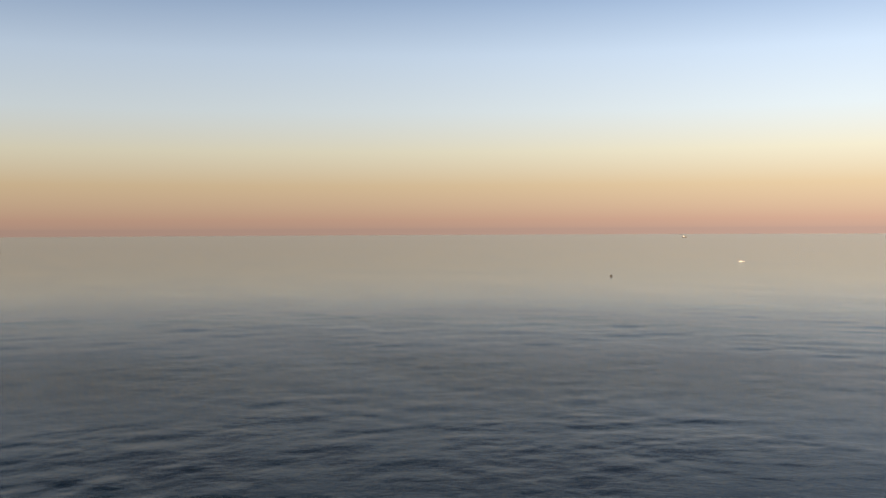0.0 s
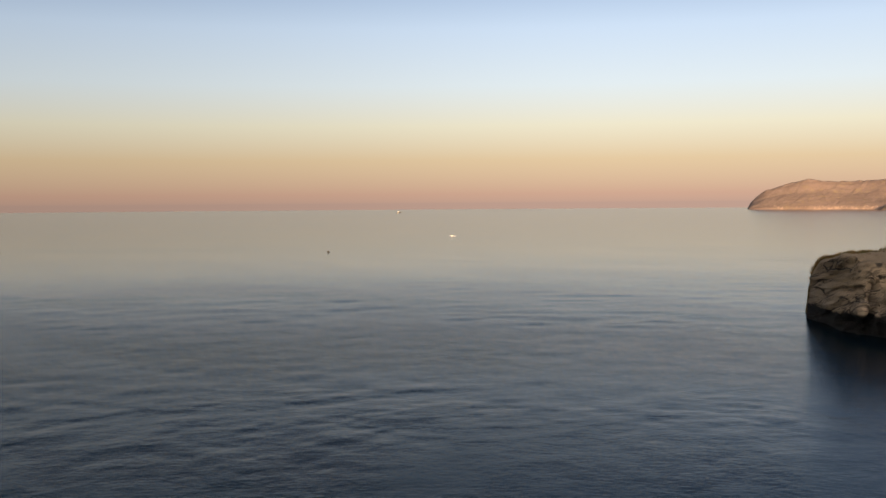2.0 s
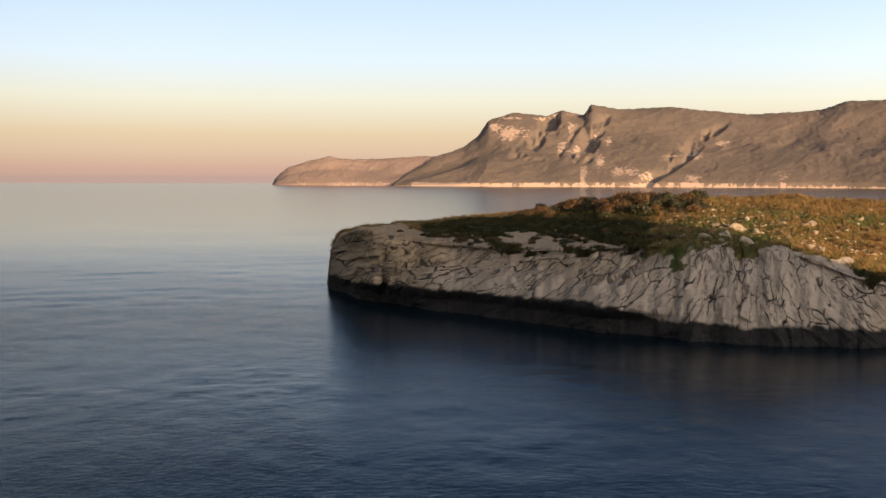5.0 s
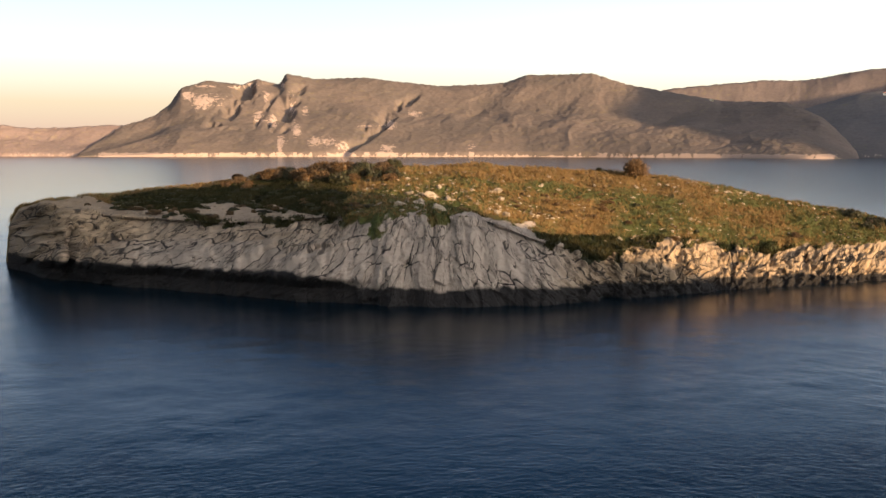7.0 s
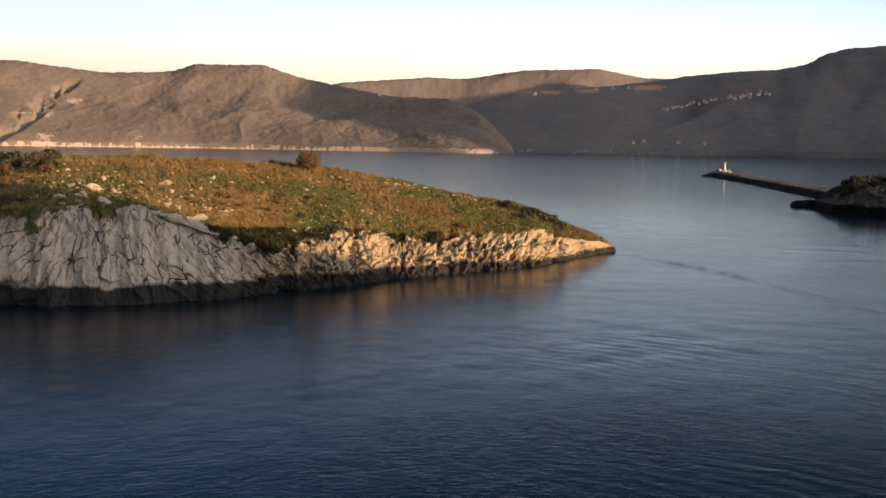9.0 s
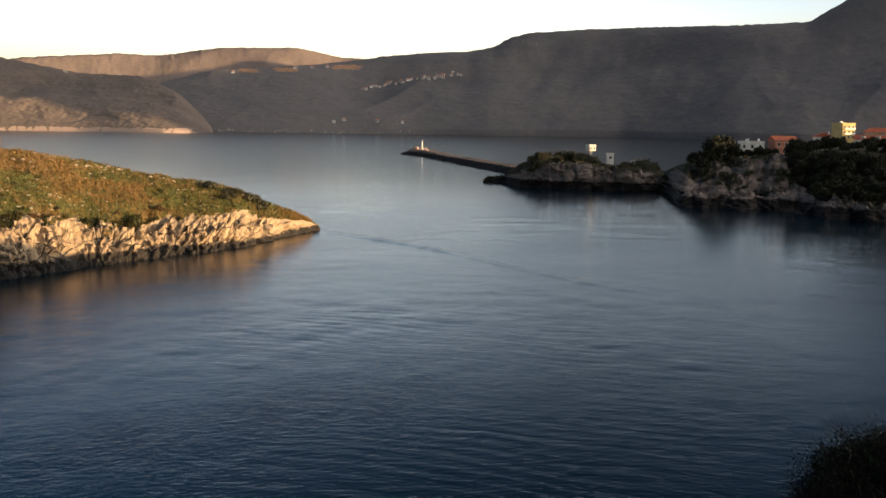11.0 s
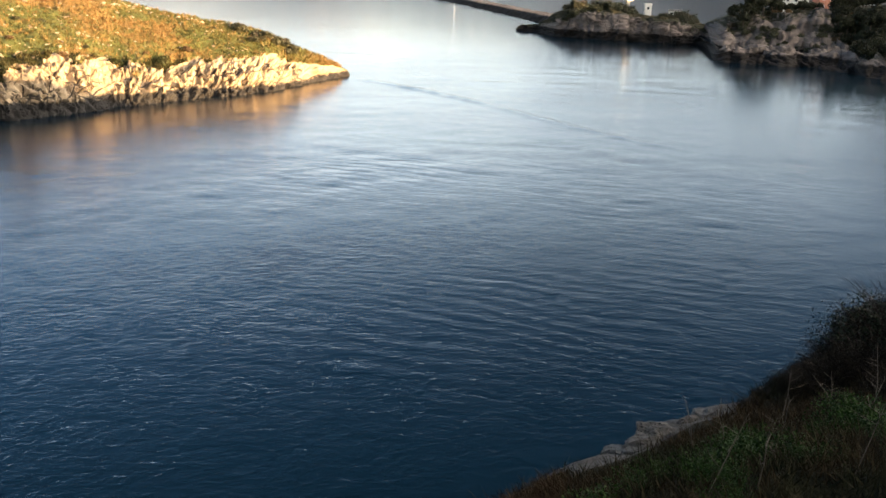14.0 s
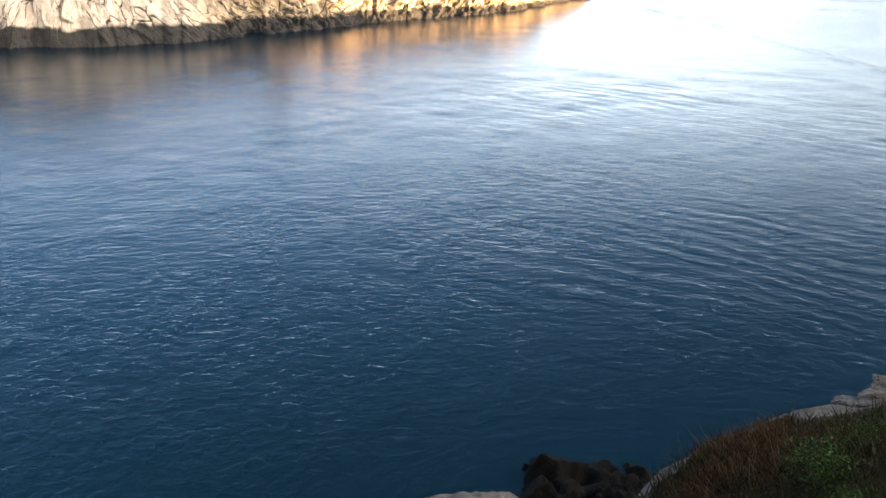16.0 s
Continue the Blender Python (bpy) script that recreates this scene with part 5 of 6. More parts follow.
def house(label, az, r, z, w, d, h, turn, wall_mat, roof_mat, roof="gable", floors=2, bays=3, extras=(), category="house", group="houses of the town", name="house", below=2.5):
    """A house with its walls, roof, windows and what stands on the roof."""
    x, y = ground_xy(az, r)
    root = tagged(put(new(name), float(x), float(y), z, az + turn), label, category, group)
    bm = bmesh.new()
    box(bm, 0, 0, -below, w, d, h + below, 0.05)
    part("wall", bm, wall_mat, root)
    bm = bmesh.new()
    if roof == "gable":
        rise, o = w * 0.24, 0.5
        pts = [(-w / 2 - o, -d / 2 - o, h), (w / 2 + o, -d / 2 - o, h), (w / 2 + o, d / 2 + o, h), (-w / 2 - o, d / 2 + o, h), (0, -d / 2 - o, h + rise), (0, d / 2 + o, h + rise)]
        faces = [(0, 4, 5, 3), (1, 2, 5, 4), (0, 1, 4), (2, 3, 5), (0, 3, 2, 1)]
    elif roof == "side":
        rise, o = d * 0.26, 0.6
        pts = [(-w / 2 - o, -d / 2 - o, h), (w / 2 + o, -d / 2 - o, h), (w / 2 + o, d / 2 + o, h), (-w / 2 - o, d / 2 + o, h), (-w / 2 - o, 0, h + rise), (w / 2 + o, 0, h + rise)]
        faces = [(0, 1, 5, 4), (2, 3, 4, 5), (0, 4, 3), (1, 2, 5), (0, 3, 2, 1)]
    elif roof == "hip":
        rise, o = d * 0.28, 0.6
        k = min(w, d) * 0.3
        pts = [(-w / 2 - o, -d / 2 - o, h), (w / 2 + o, -d / 2 - o, h), (w / 2 + o, d / 2 + o, h), (-w / 2 - o, d / 2 + o, h), (-w / 2 + k, 0, h + rise), (w / 2 - k, 0, h + rise)]
        faces = [(0, 1, 5, 4), (2, 3, 4, 5), (0, 4, 3), (1, 2, 5), (0, 3, 2, 1)]
    if roof == "flat":
        box(bm, 0, 0, h, w + 0.5, d + 0.5, 0.3, 0.03)
        for sx, sy, lx, ly in ((0, -d / 2, w + 0.3, 0.2), (0, d / 2, w + 0.3, 0.2), (-w / 2, 0, 0.2, d - 0.1), (w / 2, 0, 0.2, d - 0.1)):
            box(bm, sx, sy, h + 0.302, lx, ly, 0.6)
    else:
        vs = [bm.verts.new(p) for p in pts]
        for f in faces:
            bm.faces.new([vs[k] for k in f])
    part("roof", bm, roof_mat, root)
    storey = h / floors
    for f in range(floors):
        for b in range(bays):
            wx = (b + 0.5) / bays * w - w / 2
            bm = bmesh.new()
            box(bm, wx, -d / 2 - 0.03, f * storey + storey * 0.30, min(1.3, w / bays * 0.5), 0.14, storey * 0.48)
            win = part("window", bm, WHITE_PAINT, root)
            bm = bmesh.new()
            box(bm, wx, -d / 2 - 0.09, f * storey + storey * 0.30 + 0.12, min(1.3, w / bays * 0.5) - 0.2, 0.06, storey * 0.48 - 0.24)
            part("pane", bm, PANE, win)
    for what in extras:
        bm = bmesh.new()
        if what == "chimney":
            box(bm, w * 0.28, 0, h, 0.7, 0.7, 2.4, 0.03)
            box(bm, w * 0.28, 0, h + 2.4, 0.9, 0.9, 0.2)
            part("chimney", bm, wall_mat, root)
        elif what == "tank":
            tube(bm, (-w * 0.25, 0.2, h + 1.2), (-w * 0.25 + 1.4, 0.2, h + 1.2), 0.5, 0.5, 12)
            box(bm, -w * 0.25 + 0.7, 0.2, h, 1.0, 0.8, 0.75)
            part("water_tank", bm, WHITE_PAINT, root)
        elif what == "dish":
            for k in (-0.15, 0.3):
                tube(bm, (w * k, -0.6, h), (w * k, -0.6, h + 1.4), 0.05, 0.05, 6)
                tube(bm, (w * k, -0.65, h + 1.4), (w * k, -0.95, h + 1.5), 0.15, 0.6, 14)
                part("satellite_dish", bm, WHITE_PAINT, root)
                bm = bmesh.new()
            bm.free()
        elif what == "balcony":
            for f in range(1, floors):
                box(bm, 0, -d / 2 - 0.6, f * storey, w * 0.8, 1.2, 0.15)
                box(bm, 0, -d / 2 - 1.17, f * storey + 0.15, w * 0.8, 0.06, 0.8)
            part("balcony", bm, WHITE_PAINT, root)
        elif what == "dormer":
            for k in (-0.25, 0.2):
                box(bm, w * k, -d * 0.3, h + 0.2, 1.8, 2.4, 1.5)
                part("dormer", bm, wall_mat, root)
                bm = bmesh.new()
            bm.free()
        elif what == "pillar":
            box(bm, -w * 0.1, 0, -4.5, w * 0.45, d * 0.5, 4.5, 0.05)
            part("pillar", bm, CONCRETE, root)
        elif what == "shed":
            box(bm, w * 0.5 + 2.4, -d * 0.1, -2, 4.8, d * 0.7, h * 0.55 + 2)
            box(bm, w * 0.5 + 2.4, -d * 0.1, h * 0.55 + 0.004, 5.2, d * 0.75, 0.3)
            part("annexe", bm, wall_mat, root)
    return root


def el_z(r, el):
    return EYE + r * math.tan(radians(el))


house("white flat-roofed house with dishes on its roof", -51.4, 512, el_z(512, -1.5), 11, 8, 7.4, 8, WALL_WHITE, WALL_WHITE, "flat", 2, 3, ("tank", "dish"))
house("red brick house with an annexe under a red roof", -53.0, 516, el_z(516, -1.42), 11, 8, 8.2, 24, WALL_BRICK, ROOF_RED, "side", 2, 3, ("shed", "tank"))
house("small white house with a gabled roof", -55.0, 530, el_z(530, -0.72), 9, 7, 3.9, 4, WALL_WHITE, ROOF_RED, "gable", 1, 3, ("chimney",))
house("tall yellow apartment house catching the last sun", -55.95, 566, el_z(566, -0.42), 8, 8, 7.6, 42, WALL_YELLOW, WALL_YELLOW, "flat", 3, 3, ("tank", "balcony"), "apartment house")
house("large white house with a red tiled roof and dormers", -57.4, 520, el_z(520, -1.10), 15, 9, 6.2, -12, WALL_WHITE, ROOF_RED, "side", 2, 5, ("dormer", "balcony", "chimney"))
house("house under a dull red roof behind the others", -57.6, 570, el_z(570, -0.5), 13, 9, 4.6, 5, WALL_CREAM, ROOF_RED, "hip", 1, 4, ("chimney",))
house("cream house with a flat roof", -59.15, 560, el_z(560, -0.45), 8, 8, 5.6, 0, WALL_CREAM, WALL_CREAM, "flat", 2, 2, ("tank",))
house("brick house with a red roof among trees", -60.0, 565, el_z(565, -0.4), 6.5, 7, 4.6, 6, WALL_BRICK, ROOF_RED, "side", 2, 2, ("chimney",))
house("orange-roofed house lit by the evening sun", -61.3, 560, el_z(560, -0.35), 8, 8, 6.0, 40, WALL_CREAM, ROOF_ORANGE, "hip", 2, 3, ("dish", "chimney"))
house("low brick house half hidden by trees", -63.0, 565, el_z(565, -0.35), 11, 8, 4.2, 3, WALL_BRICK, ROOF_RED, "side", 1, 3, ("tank",))
house("grey concrete house among the trees", -62.0, 545, el_z(545, -0.9), 6, 6, 3.6, 20, CONCRETE, CONCRETE, "flat", 1, 2)
house("small white outbuilding on the slope", -61.5, 500, el_z(500, -1.75), 4.5, 4, 2.8, 0, WALL_WHITE, CONCRETE, "flat", 1, 1)
house("small white hut below the houses", -59.2, 490, el_z(490, -1.5), 3.6, 3.6, 2.6, -10, WALL_WHITE, CONCRETE, "flat", 1, 1)
# on the islet
house("white lookout hut on a narrow base, lit by the sun", -42.9, 540, el_z(540, -1.24), 3.9, 3.4, 2.3, 34, WALL_WHITE, WALL_WHITE, "flat", 1, 2, ("pillar",), "hut", "huts on the islet", "lookout_hut", 0.2)
house("small white hut on the islet", -43.95, 536, el_z(536, -1.78), 3.4, 3.2, 3.1, 10, WALL_WHITE, WALL_WHITE, "flat", 1, 1, (), "hut", "huts on the islet", "hut")
house("low white shed on the islet", -45.4, 534, el_z(534, -1.98), 6.2, 4, 2.6, -4, WALL_WHITE, CONCRETE, "flat", 1, 2, (), "shed", "huts on the islet", "shed")

# ---- trees of the town's slope and the islet ----
TREE_LEAF = leaf_material("tree_leaves", (0.016, 0.020, 0.011), (0.042, 0.042, 0.019), 0.7, 0.0, 0.2)
TREE_CROWN = [leaf_cloud("tree_crown", TREE_LEAF, rng, 3.2, 1.0, 30, 1300, 0.30, 0.38, 2.2) for _ in range(3)]
bm = bmesh.new()
tube(bm, (0, 0, -1.0), (0.1, 0.05, 2.8), 0.28, 0.18)
for a in range(6):
    tube(bm, (0.1, 0.05, 2.3), (1.7 * math.cos(a * 1.05), 1.7 * math.sin(a * 1.05), 4.2 + 0.5 * (a % 2)), 0.12, 0.04, 6)
TRUNK = bpy.data.meshes.new("tree_trunk")
bm.to_mesh(TRUNK)
bm.free()
TRUNK.materials.append(BARK)
TREES = []


def ground_at(grid, grid_az, az, r):
    col = grid[np.argmin(np.abs(grid_az - az))]
    rr = np.hypot(col[:, 0], col[:, 1])
    return col[np.argmin(np.abs(rr - r))]


def tree(az, r, s, grid=TOWN, label="dark broad-leaved tree on the slope below the houses", group="trees of the town"):
    x, y, z = ground_at(*grid, az, r)
    turn = rng.uniform(0, 360)
    k = rng.randint(0, 3)
    if len(TREES) < 3:
        TREES.append(put(plant("tree", TREE_CROWN[len(TREES)], TRUNK, label, "tree", group, stem="trunk"), x, y, z, turn, s))
    else:
        c = again(TREES[k], x, y, z, turn, s, s * rng.uniform(0.85, 1.2), label)
        c["group"] = group


for k in range(225):
    az = rng.uniform(-67, -53.6)
    inset = rng.uniform(26, 118)
    rw = np.interp(-az, [48, 50, 54, 56.2, 66], [422, 412, 398, 366, 356])
    if rw + inset > 505:
        inset -= 40
    tree(az, rw + inset, rng.uniform(0.8, 1.45))
for az, r, s in ((-49.1, 470, 1.7), (-49.5, 474, 2.1), (-49.9, 478, 2.1), (-50.3, 482, 1.9), (-50.6, 478, 1.3), (-48.9, 466, 1.4), (-53.9, 540, 1.1), (-54.3, 545, 1.0), (-56.9, 556, 1.1), (-58.4, 545, 1.3), (-60.6, 540, 1.3), (-61.9, 575, 1.6), (-62.6, 560, 1.5), (-63.6, 560, 1.7),
                 (-64.3, 550, 1.8), (-58.7, 600, 1.6), (-56.5, 610, 1.5), (-54.6, 600, 1.5), (-53.3, 590, 1.2), (-59.7, 590, 1.4), (-62.3, 540, 1.3), (-65.0, 540, 1.6)):
    tree(az, r, s)
for k in range(46):
    az = rng.uniform(-54.5, -48.2)
    tree(az, 400 + rng.uniform(82, 104), rng.uniform(0.45, 0.95), label="dark bushy tree on the cliff's top below the houses")
for k in range(34):
    az = rng.uniform(-53.5, -48.2)
    x, y, z = ground_at(*TOWN, az, 400 + rng.uniform(34, 62))
    again(SHRUBS[rng.randint(0, 3)], x, y, z, rng.uniform(0, 360), rng.uniform(1.4, 3.0), None, "dark scrub at the foot of the shore cliff")
for k in range(26):
    az = rng.uniform(-55.5, -48.6)
    x, y, z = ground_at(*TOWN, az, rng.uniform(440, 500))
    again(SHRUBS[rng.randint(0, 5)], x, y, z, rng.uniform(0, 360), rng.uniform(1.2, 2.6), None, "dark scrub among rocks on the town's slope")
for k in range(44):
    az = rng.choice([rng.uniform(-42.6, -39.6), rng.uniform(-46.6, -44.6), rng.uniform(-46.4, -45.4)])
    x, y, z = ground_at(*ISLET, az, rng.uniform(520, 545))
    again(SHRUBS[rng.randint(0, 3)], x, y, z, rng.uniform(0, 360), rng.uniform(1.8, 3.4), None, "dark scrub on top of the rocky islet")

for az, r, s in ((-42.7, 533, 4.6), (-43.1, 533, 4.2), (-42.4, 534, 5.4), (-42.0, 534, 5.8), (-42.9, 530, 3.6), (-41.6, 534, 6.2), (-41.1, 533, 6.0), (-40.6, 532, 5.4), (-40.2, 530, 4.2), (-45.8, 534, 5.6), (-46.3, 533, 4.8), (-45.4, 538, 4.2)):
    x, y, z = ground_at(*ISLET, az, r)
    again(SHRUBS[rng.randint(0, 3)], x, y, z, rng.uniform(0, 360), s, None, "tall dark scrub on top of the rocky islet")

# ---- breakwater with its light ----
A0, A1 = Vector((600, 912, 0)), Vector((418, 508, 0))
axis = (A1 - A0).normalized()
side = Vector((-axis.y, axis.x, 0))


def build_breakwater():
    n = 260
    u = np.linspace(-14, (A1 - A0).length, n)
    prof_d = np.array([-15, -12, -9, -6, -5, 5, 6, 9, 12, 15.0])
    prof_z = np.array([-2, 0.6, 3.0, 5.0, 5.2, 5.2, 5.2, 3.2, 0.8, -2.0])
    prof_d, prof_z = (np.interp(np.linspace(0, 9, 46), np.arange(10), q) for q in (prof_d, prof_z))
    wide = 1 + 0.7 * (1 - smooth(u, 20, 70))
    tipf = np.sqrt(np.clip((u + 14) / 22, 0.0, 1))
    D = prof_d[None] * (wide * tipf)[:, None]
    Z = -2 + (prof_z[None] + 2) * smooth(u, -15, 2)[:, None] * (1 - 0.18 * smooth(u, 60, 200))[:, None]
    U = np.repeat(u[:, None], 46, 1)
    rocky = (np.abs(prof_d) > 5.3)[None]
    Z = Z + rocky * ((vnoise(U / 1.9, D / 1.9, 0, 151) - 0.5) * 1.9 + (vnoise(U / 5, D / 5, 0, 152) - 0.5) * 1.2)
    P = np.stack([A0.x + axis.x * U + side.x * D, A0.y + axis.y * U + side.y * D, Z], -1)
    ob = sheet("breakwater", P, SHORE_ROCK, (("veg", Z * 0), ("seam", np.clip(vnoise(U / 1.5, D / 1.5, 0, 153) * 1.4 - 0.6, 0, 1) * rocky)))
    return tagged(ob, "long rubble breakwater of dark rock", "breakwater", kind="structure")


build_breakwater()


def lighthouse(p):
    root = tagged(put(new("lighthouse"), p.x, p.y, 5.0), "slim white harbour light on the breakwater's end", "lighthouse")
    bm = bmesh.new()
    box(bm, 0, 0, 0, 3.4, 3.4, 2.0, 0.1)
    part("base", bm, CONCRETE, root)
    bm = bmesh.new()
    tube(bm, (0, 0, 2.0), (0, 0, 8.6), 0.95, 0.7, 16)
    part("tower", bm, WHITE_PAINT, root)
    bm = bmesh.new()
    tube(bm, (0, 0, 8.6), (0, 0, 8.85), 1.3, 1.3, 16)
    for k in range(10):
        a = k * 0.628
        tube(bm, (1.2 * math.cos(a), 1.2 * math.sin(a), 8.85), (1.2 * math.cos(a), 1.2 * math.sin(a), 9.6), 0.04, 0.04, 5)
    part("gallery", bm, WHITE_PAINT, root)
    bm = bmesh.new()
    tube(bm, (0, 0, 8.85), (0, 0, 10.1), 0.55, 0.55, 12)
    part("lantern", bm, PANE, root)
    bm = bmesh.new()
    tube(bm, (0, 0, 10.1), (0, 0, 10.8), 0.7, 0.1, 12)
    part("cap", bm, WHITE_PAINT, root)


lighthouse(A0 + axis * 22)
for u, d, w, h in ((2, -3, 7, 2.6), (12, -4, 9, 2.2), (9, 3, 6, 1.8), (17, 4, 5, 2.0), (32, -3, 6, 1.6), (41, 2, 4, 1.4)):
    q = A0 + axis * u + side * d
    block = put(tagged(new("concrete_block"), "concrete block on the breakwater, the low sun's pink put into its colour", "concrete block", "blocks on the breakwater"), q.x, q.y, 4.9, 30 + u)
    bm = bmesh.new()
    box(bm, 0, 0, 0, w, 3.2, h, 0.15)
    # The low sun's pink is put into the concrete's base colour.
    part("body", bm, plain("sun_pink_concrete", (0.50, 0.33, 0.26), 0.9, 0, 2, 0.25) if u == 2 else bpy.data.materials["sun_pink_concrete"], block)
    bm = bmesh.new()
    box(bm, 0, 0, h + 0.004, w + 0.3, 3.5, 0.25, 0.05)
    part("coping", bm, CONCRETE, block)


# ---- boats and a buoy ----
def hull(bm, length, beam, depth):
    secs = []
    for k in range(9):
        q = k / 8
        b = beam / 2 * (math.sin(math.pi * (0.28 + 0.72 * (1 - q))) ** 0.6 if q > 0.02 else 0.75) * (1 - q ** 3.2)
        sheer = depth * (1 + 0.35 * q * q)
        secs.append([bm.verts.new((length * (q - 0.5), s * b * f, z)) for s, f, z in ((-1, 1, sheer), (-1, 0.75, 0.0), (1, 0.75, 0.0), (1, 1, sheer))])
    for a, b in zip(secs, secs[1:]):
        for i in range(4):
            j = (i + 1) % 4
            bm.faces.new((a[i], a[j], b[j], b[i]))
    bm.faces.new(secs[0][::-1])
    bm.faces.new(secs[-1])
    return bm


def boat(label, az, r, length, beam, depth, turn, hull_mat, cabin_mat, masts):
    x, y = ground_xy(az, r)
    root = tagged(put(new("boat"), float(x), float(y), -0.25, turn), label, "boat")
    part("hull", hull(bmesh.new(), length, beam, depth), hull_mat, root)
    bm = bmesh.new()
    box(bm, -length * 0.12, 0, depth, length * 0.28, beam * 0.6, depth * 1.1, 0.08)
    box(bm, -length * 0.12, 0, depth * 2.1 + 0.004, length * 0.32, beam * 0.68, 0.12)
    cabin = part("cabin", bm, cabin_mat, root)
    bm = bmesh.new()
    box(bm, length * 0.03, 0, depth * 1.45, 0.06, beam * 0.5, depth * 0.45)
    part("windscreen", bm, PANE, cabin)
    for k in masts:
        bm = bmesh.new()
        tube(bm, (length * k, 0, depth), (length * k, 0, depth + length * 0.38), 0.12, 0.06, 6)
        part("mast", bm, hull_mat, root)


boat("dark fishing boat far out near the horizon", 45.33, 3180, 15, 4.8, 2.2, 40, DARK_PAINT, WHITE_PAINT, (-0.3, 0.2))
boat("small white motorboat lying on the calm sea", 42.32, 930, 6.0, 1.8, 0.42, 42, WHITE_PAINT, WHITE_PAINT, ())
x, y = ground_xy(49.28, 637)
buoy = tagged(put(new("buoy"), float(x), float(y), -0.3), "dark mooring buoy floating on the sea", "buoy")
bm = bmesh.new()
tube(bm, (0, 0, 0), (0, 0, 0.9), 0.75, 0.75, 14)
tube(bm, (0, 0, 0.9), (0, 0, 1.2), 0.75, 0.3, 14)
part("float", bm, DARK_PAINT, buoy)
bm = bmesh.new()
tube(bm, (0, 0, 1.2), (0, 0, 1.5), 0.07, 0.05, 8)
tube(bm, (0, 0, 1.5), (0, 0, 1.7), 0.22, 0.22, 8)
part("topmark", bm, DARK_PAINT, buoy)


# ---- the village on the far hillside ----
def on_hill(grid, az, el):
    col = grid[0][np.argmin(np.abs(grid[1] - az))]
    e = np.degrees(np.arctan2(col[:, 2] - EYE, np.hypot(col[:, 0], col[:, 1])))
    k = np.where(e >= el)[0]
    return col[k[0] if len(k) else -1]


def cottage(p, w, h, turn, label="small white village house on the far hillside", group="far village"):
    root = tagged(put(new("cottage"), p[0], p[1], p[2] - 2, turn), label, "house", group)
    bm = bmesh.new()
    box(bm, 0, 0, 0, w, w * 0.8, h + 2, 0.1)
    part("wall", bm, WALL_WHITE, root)
    bm = bmesh.new()
    bmesh.ops.create_cone(bm, cap_ends=True, segments=4, radius1=w * 0.8, radius2=0.3, depth=w * 0.3, matrix=Matrix.Translation((0, 0, h + 2 + w * 0.15)) @ pose(0, 0, 0, 0, 0, 45))
    part("roof", bm, ROOF_RED, root)
    for k in (-0.25, 0.25):
        bm = bmesh.new()
        box(bm, w * k, -w * 0.4 - 0.05, 2 + h * 0.35, w * 0.16, 0.2, h * 0.4)
        part("window", bm, PANE, root)


for k in range(34):
    q = rng.uniform(0, 1)
    az = -30.0 - 6.0 * q
    el = 1.95 + 0.85 * min(1, q * 1.25) + rng.normal(0, 0.09)
    cottage(on_hill(RIGHT, az, el), rng.uniform(8, 14), rng.uniform(6, 10), az + rng.uniform(-30, 30))
for az, el in ((-26.5, 3.0), (-27.4, 3.05), (-28.3, 3.1), (-23.2, 2.7), (-31.0, 0.15), (-32.4, 0.1), (-29.2, 0.2), (-28.6, 0.1)):
    cottage(on_hill(RIGHT, az, el), rng.uniform(9, 15), rng.uniform(6, 9), az)
p = on_hill(RIGHT, -34.3, 2.55)
minaret = tagged(put(new("minaret"), p[0], p[1], p[2] - 1), "thin white minaret among the far village houses", "minaret", "far village")
bm = bmesh.new()
tube(bm, (0, 0, 0), (0, 0, 22), 1.6, 1.2, 12)
part("shaft", bm, WALL_WHITE, minaret)
bm = bmesh.new()
tube(bm, (0, 0, 16), (0, 0, 17.2), 2.3, 2.5, 12)
part("gallery", bm, WALL_WHITE, minaret)
bm = bmesh.new()
tube(bm, (0, 0, 22), (0, 0, 29), 1.5, 0.05, 12)
part("spire", bm, CONCRETE, minaret)
p = on_hill(MAIN, -14.6, 2.5)
house("white building alone on the wooded ridge", -14.6, float(np.hypot(p[0], p[1])), p[2], 15, 10, 7.5, 0, WALL_CREAM, WALL_WHITE, "flat", 2, 3, (), "building", "far village", "ridge_building")

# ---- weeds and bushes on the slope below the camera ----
# Greens and browns far darker than real plants: the slope's shade is in them.
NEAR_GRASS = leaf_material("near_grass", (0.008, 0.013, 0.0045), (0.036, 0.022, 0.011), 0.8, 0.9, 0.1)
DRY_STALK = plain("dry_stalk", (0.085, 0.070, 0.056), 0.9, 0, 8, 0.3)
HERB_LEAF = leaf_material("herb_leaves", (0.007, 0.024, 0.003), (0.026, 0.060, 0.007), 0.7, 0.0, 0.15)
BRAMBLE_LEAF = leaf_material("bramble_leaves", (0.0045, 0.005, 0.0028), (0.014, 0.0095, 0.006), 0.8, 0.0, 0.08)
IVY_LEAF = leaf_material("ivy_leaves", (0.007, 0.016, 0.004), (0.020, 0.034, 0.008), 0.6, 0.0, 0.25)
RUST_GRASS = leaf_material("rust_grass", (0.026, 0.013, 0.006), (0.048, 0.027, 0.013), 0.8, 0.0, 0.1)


def brink_point(az, r):
    i = int(np.argmin(np.abs(CLIFF_AZ - az)))
    j = int(np.argmin(np.abs(CLIFF_R - r)))
    return CLIFFTOP[i, j]


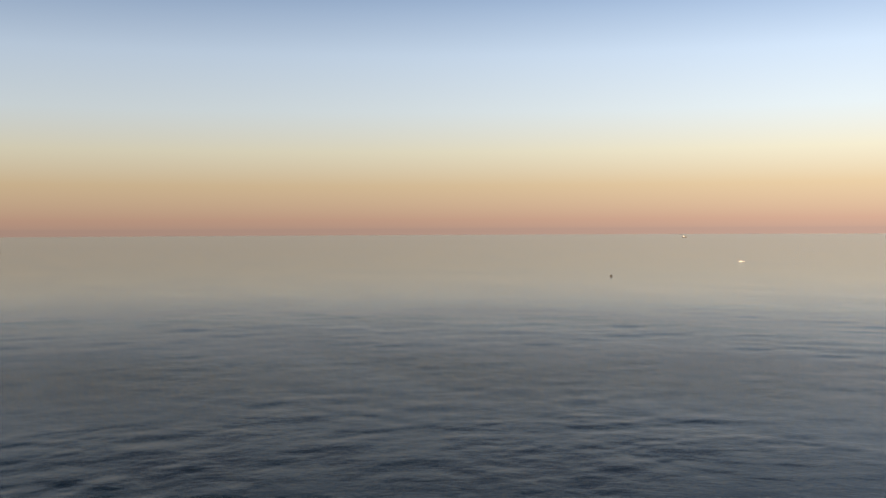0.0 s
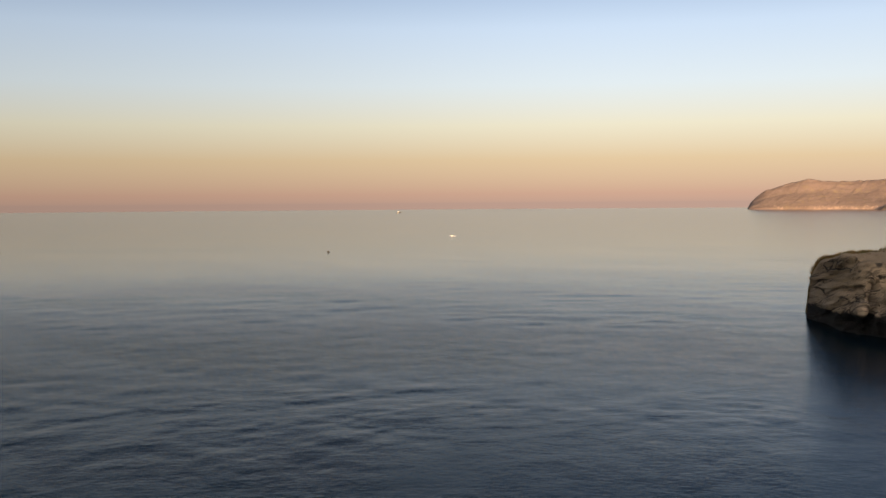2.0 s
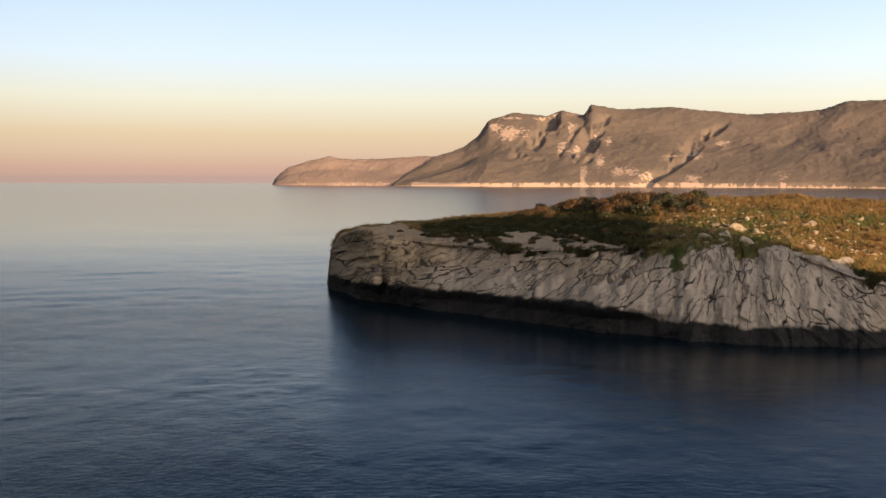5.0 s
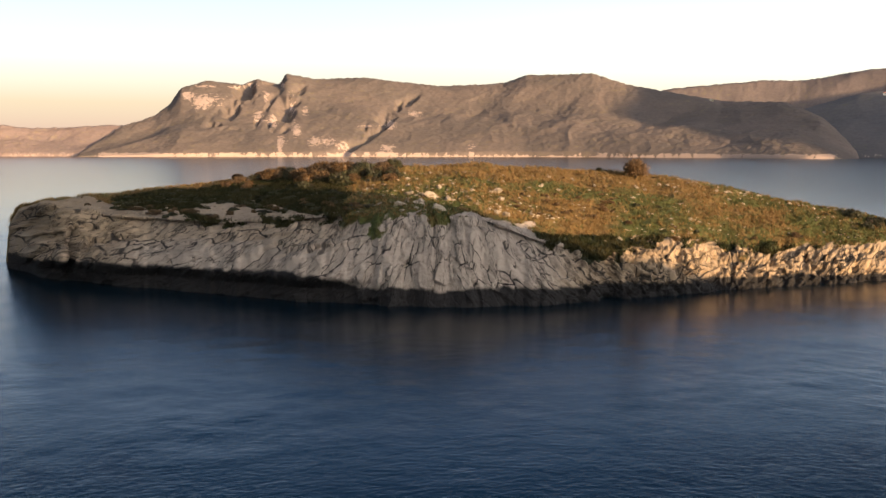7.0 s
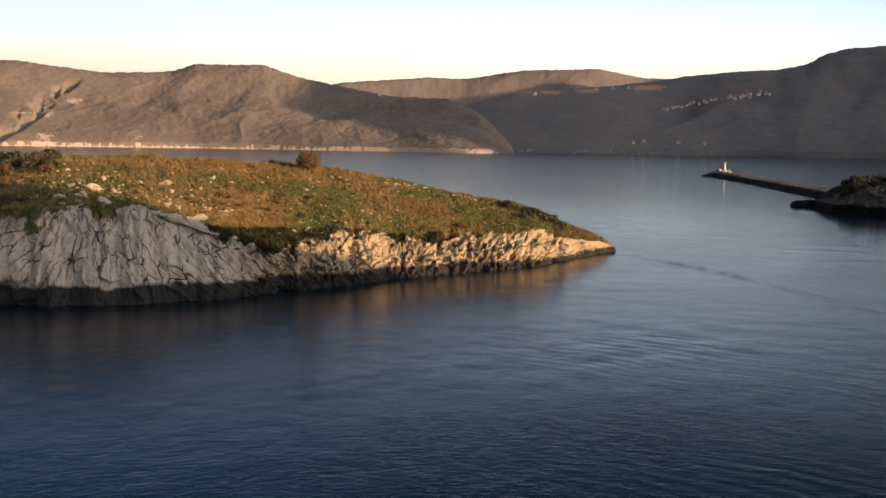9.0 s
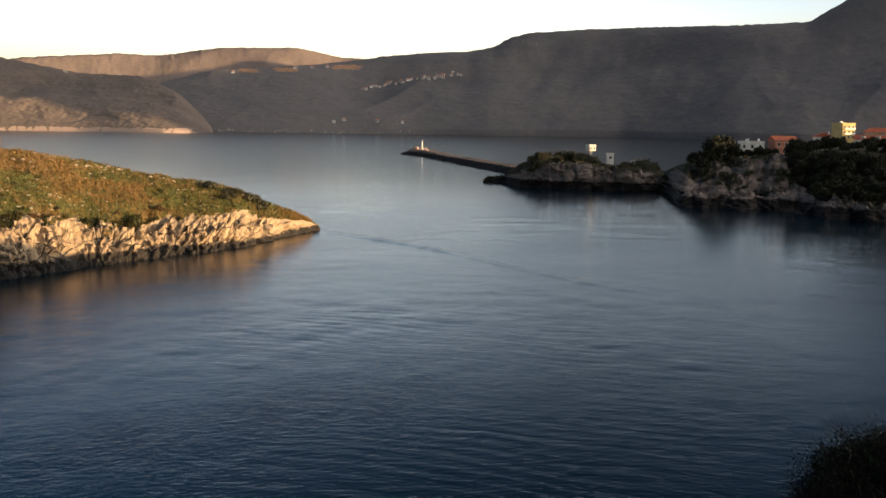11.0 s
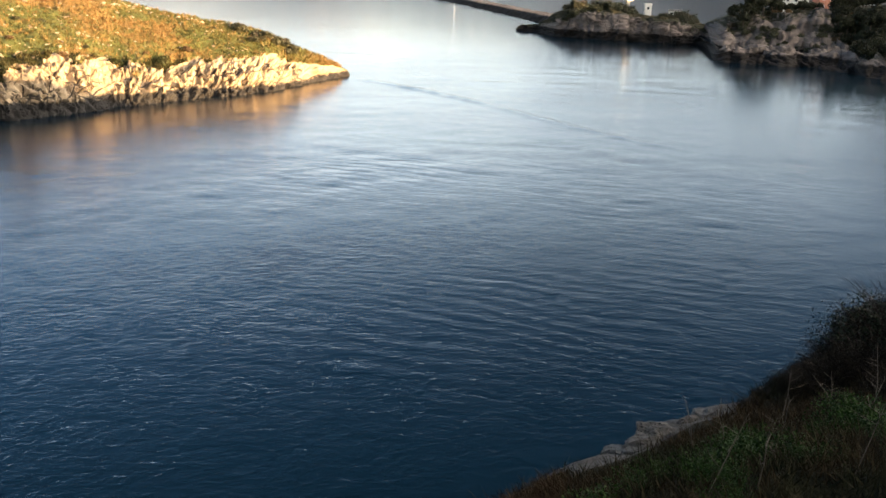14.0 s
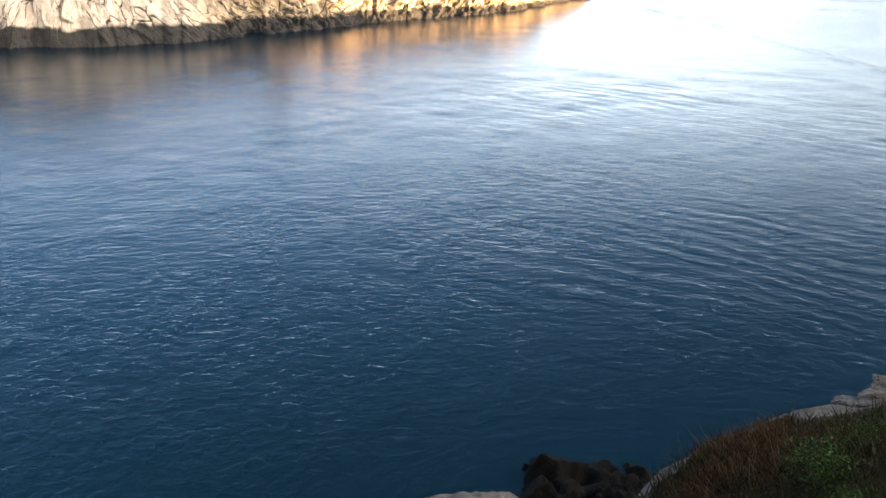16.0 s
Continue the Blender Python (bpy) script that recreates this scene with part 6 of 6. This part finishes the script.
bald = np.interp(CLIFF_AZ[:, None] + 0 * OVER, [-62, -52, -49, -44, -41, -36, -30], [-0.1, -0.2, -0.9, -0.8, -0.25, -0.35, -0.8])
edge = (OVER < bald) & (OVER > -6.5)
AZg, Rg = np.meshgrid(CLIFF_AZ, CLIFF_R, indexing="ij")
zone = np.where((edge & (AZg < 14) & (AZg > -78) & (Rg > 3.2) & (CLIFF_VEG > 0.3)).reshape(-1))[0]
weight = Rg.reshape(-1)[zone]
pick = rng.choice(zone, 11000, replace=False, p=weight / weight.sum())
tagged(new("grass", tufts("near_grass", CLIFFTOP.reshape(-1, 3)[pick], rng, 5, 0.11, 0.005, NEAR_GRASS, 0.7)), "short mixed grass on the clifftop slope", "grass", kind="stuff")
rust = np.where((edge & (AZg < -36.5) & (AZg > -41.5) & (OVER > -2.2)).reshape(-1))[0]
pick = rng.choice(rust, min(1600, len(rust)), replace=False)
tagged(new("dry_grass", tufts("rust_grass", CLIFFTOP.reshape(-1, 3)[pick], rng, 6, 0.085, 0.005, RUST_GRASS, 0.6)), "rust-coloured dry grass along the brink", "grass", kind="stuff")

HERB = [leaf_cloud("herb_leaves", HERB_LEAF, rng, 0.30, 0.5, 14, 1700, 0.0095, 0.5) for _ in range(3)]
HERB_STEM = stems("herb_stems", HERB_LEAF, rng, 6, 0.2, 0.22, 0.006)
herbs = []
for k in range(12):
    az = rng.uniform(-63, -47)
    q = rng.uniform(0.1, 0.75)
    rb = np.interp(-az, [40, 45, 56, 65], [7.4, 8.0, 9.5, 10.5])
    p = brink_point(az, rb * (0.5 + 0.36 * q))
    if k < 3:
        herbs.append(put(plant("leafy_weed", HERB[k], HERB_STEM, "low leafy green weed on the slope", "weed", "leafy weeds", "leaves"), *p, rng.uniform(0, 360), rng.uniform(0.7, 1.5)))
    else:
        again(herbs[k % 3], *p, rng.uniform(0, 360), rng.uniform(0.6, 1.6))

for k in range(8):
    az = rng.uniform(-52, -44.5)
    again(herbs[k % 3], *brink_point(az, np.interp(-az, [40, 45, 56], [7.4, 8.0, 9.5]) * rng.uniform(0.52, 0.74)), rng.uniform(0, 360), rng.uniform(0.5, 1.0))

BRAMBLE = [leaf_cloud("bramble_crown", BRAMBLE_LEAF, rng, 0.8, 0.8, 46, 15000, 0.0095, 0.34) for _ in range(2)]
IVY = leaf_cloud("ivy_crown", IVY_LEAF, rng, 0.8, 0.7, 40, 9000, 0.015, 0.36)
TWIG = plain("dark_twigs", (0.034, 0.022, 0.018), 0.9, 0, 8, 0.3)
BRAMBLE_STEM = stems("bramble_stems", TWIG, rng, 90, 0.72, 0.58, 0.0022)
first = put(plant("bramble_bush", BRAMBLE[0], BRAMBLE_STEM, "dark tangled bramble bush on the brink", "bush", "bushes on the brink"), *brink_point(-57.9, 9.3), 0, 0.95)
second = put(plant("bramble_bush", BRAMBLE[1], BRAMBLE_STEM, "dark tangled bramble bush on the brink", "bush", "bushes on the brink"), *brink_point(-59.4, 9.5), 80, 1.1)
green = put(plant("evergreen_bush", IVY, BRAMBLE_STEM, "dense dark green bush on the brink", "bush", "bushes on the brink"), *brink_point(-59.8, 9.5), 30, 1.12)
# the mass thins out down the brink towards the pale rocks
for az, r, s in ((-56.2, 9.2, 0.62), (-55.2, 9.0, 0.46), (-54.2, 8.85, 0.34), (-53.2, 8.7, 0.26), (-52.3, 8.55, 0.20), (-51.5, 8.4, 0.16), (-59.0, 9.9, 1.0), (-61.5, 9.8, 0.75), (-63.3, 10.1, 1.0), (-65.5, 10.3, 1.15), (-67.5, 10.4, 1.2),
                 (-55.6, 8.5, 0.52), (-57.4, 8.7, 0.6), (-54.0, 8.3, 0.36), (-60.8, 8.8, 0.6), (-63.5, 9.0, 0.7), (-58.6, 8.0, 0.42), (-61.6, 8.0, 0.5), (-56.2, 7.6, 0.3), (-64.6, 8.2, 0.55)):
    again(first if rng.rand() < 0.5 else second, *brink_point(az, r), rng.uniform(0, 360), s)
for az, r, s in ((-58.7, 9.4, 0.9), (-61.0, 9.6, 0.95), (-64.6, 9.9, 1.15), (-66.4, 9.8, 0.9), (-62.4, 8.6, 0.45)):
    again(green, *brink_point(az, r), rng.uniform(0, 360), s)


def stalk(p, tall, lean_x, lean_y, seed):
    r2 = np.random.RandomState(seed)
    root = tagged(put(new("dry_weed"), *p), "dry branching weed stalk standing in the grass", "weed", "dry weeds")
    top = Vector((lean_x, lean_y, tall))
    bm = bmesh.new()
    tube(bm, (0, 0, -0.05), top * 0.5 + Vector((0.02, 0, 0)), 0.0038, 0.0026, 6)
    tube(bm, top * 0.5 + Vector((0.02, 0, 0)), top, 0.0026, 0.0012, 6)
    part("stem", bm, DRY_STALK, root)
    for k in range(5):
        q = top * r2.uniform(0.35, 0.9)
        bm = bmesh.new()
        e = q + Vector((r2.normal(0, 0.09), r2.normal(0, 0.09), r2.uniform(0.03, 0.14))) * (tall / 0.5)
        mid = (q + e) / 2 + Vector((r2.normal(0, 0.012), r2.normal(0, 0.012), 0))
        tube(bm, q, mid, 0.0017, 0.0012, 5)
        tube(bm, mid, e, 0.0012, 0.0006, 5)
        part("twig", bm, DRY_STALK, root)


for k in range(18):
    az = rng.uniform(-63, -48)
    rb = np.interp(-az, [40, 45, 56, 65], [7.4, 8.0, 9.5, 10.5])
    stalk(brink_point(az, rb * rng.uniform(0.55, 0.84)), rng.uniform(0.2, 0.5), rng.normal(0, 0.12), rng.normal(0, 0.12), 300 + k)


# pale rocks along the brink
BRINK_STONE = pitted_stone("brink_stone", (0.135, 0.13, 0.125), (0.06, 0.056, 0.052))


def crag_mesh(seed):
    """A pitted, angular piece of limestone."""
    bm = bmesh.new()
    bmesh.ops.create_icosphere(bm, subdivisions=5, radius=1.0)
    for v in bm.verts:
        q = v.co.copy()
        a = noise.noise(q * 1.0 + Vector((seed * 5.1, 0, 0))) + 0.5 * noise.noise(q * 2.3 + Vector((0, seed * 3.3, 0)))
        ridge = abs(noise.noise(q * 3.1 + Vector((seed, seed, 0)))) * 0.35 + noise.noise(q * 9.0) * 0.05 + noise.noise(q * 20.0) * 0.02
        k = 1 + 0.55 * a - ridge
        v.co = Vector((q.x * k * 1.25, q.y * k * 0.9, max(q.z * k * 0.6, -0.4)))
    me = bpy.data.meshes.new("crag")
    bm.to_mesh(me)
    bm.free()
    me.materials.append(BRINK_STONE)
    return me


CRAGS = [crag_mesh(k) for k in range(4)]
for k, (az, r, size) in enumerate(((-45.8, 7.9, 0.24), (-47.2, 8.05, 0.30), (-48.6, 8.25, 0.28), (-50.0, 8.4, 0.20))):
    p = brink_point(az, r)
    put(tagged(new("rock", CRAGS[k % 4]), "pale weathered limestone rock on the brink", "rock", "rocks on the brink"), p[0], p[1], p[2] - 0.55 * size, rng.uniform(0, 360), size)
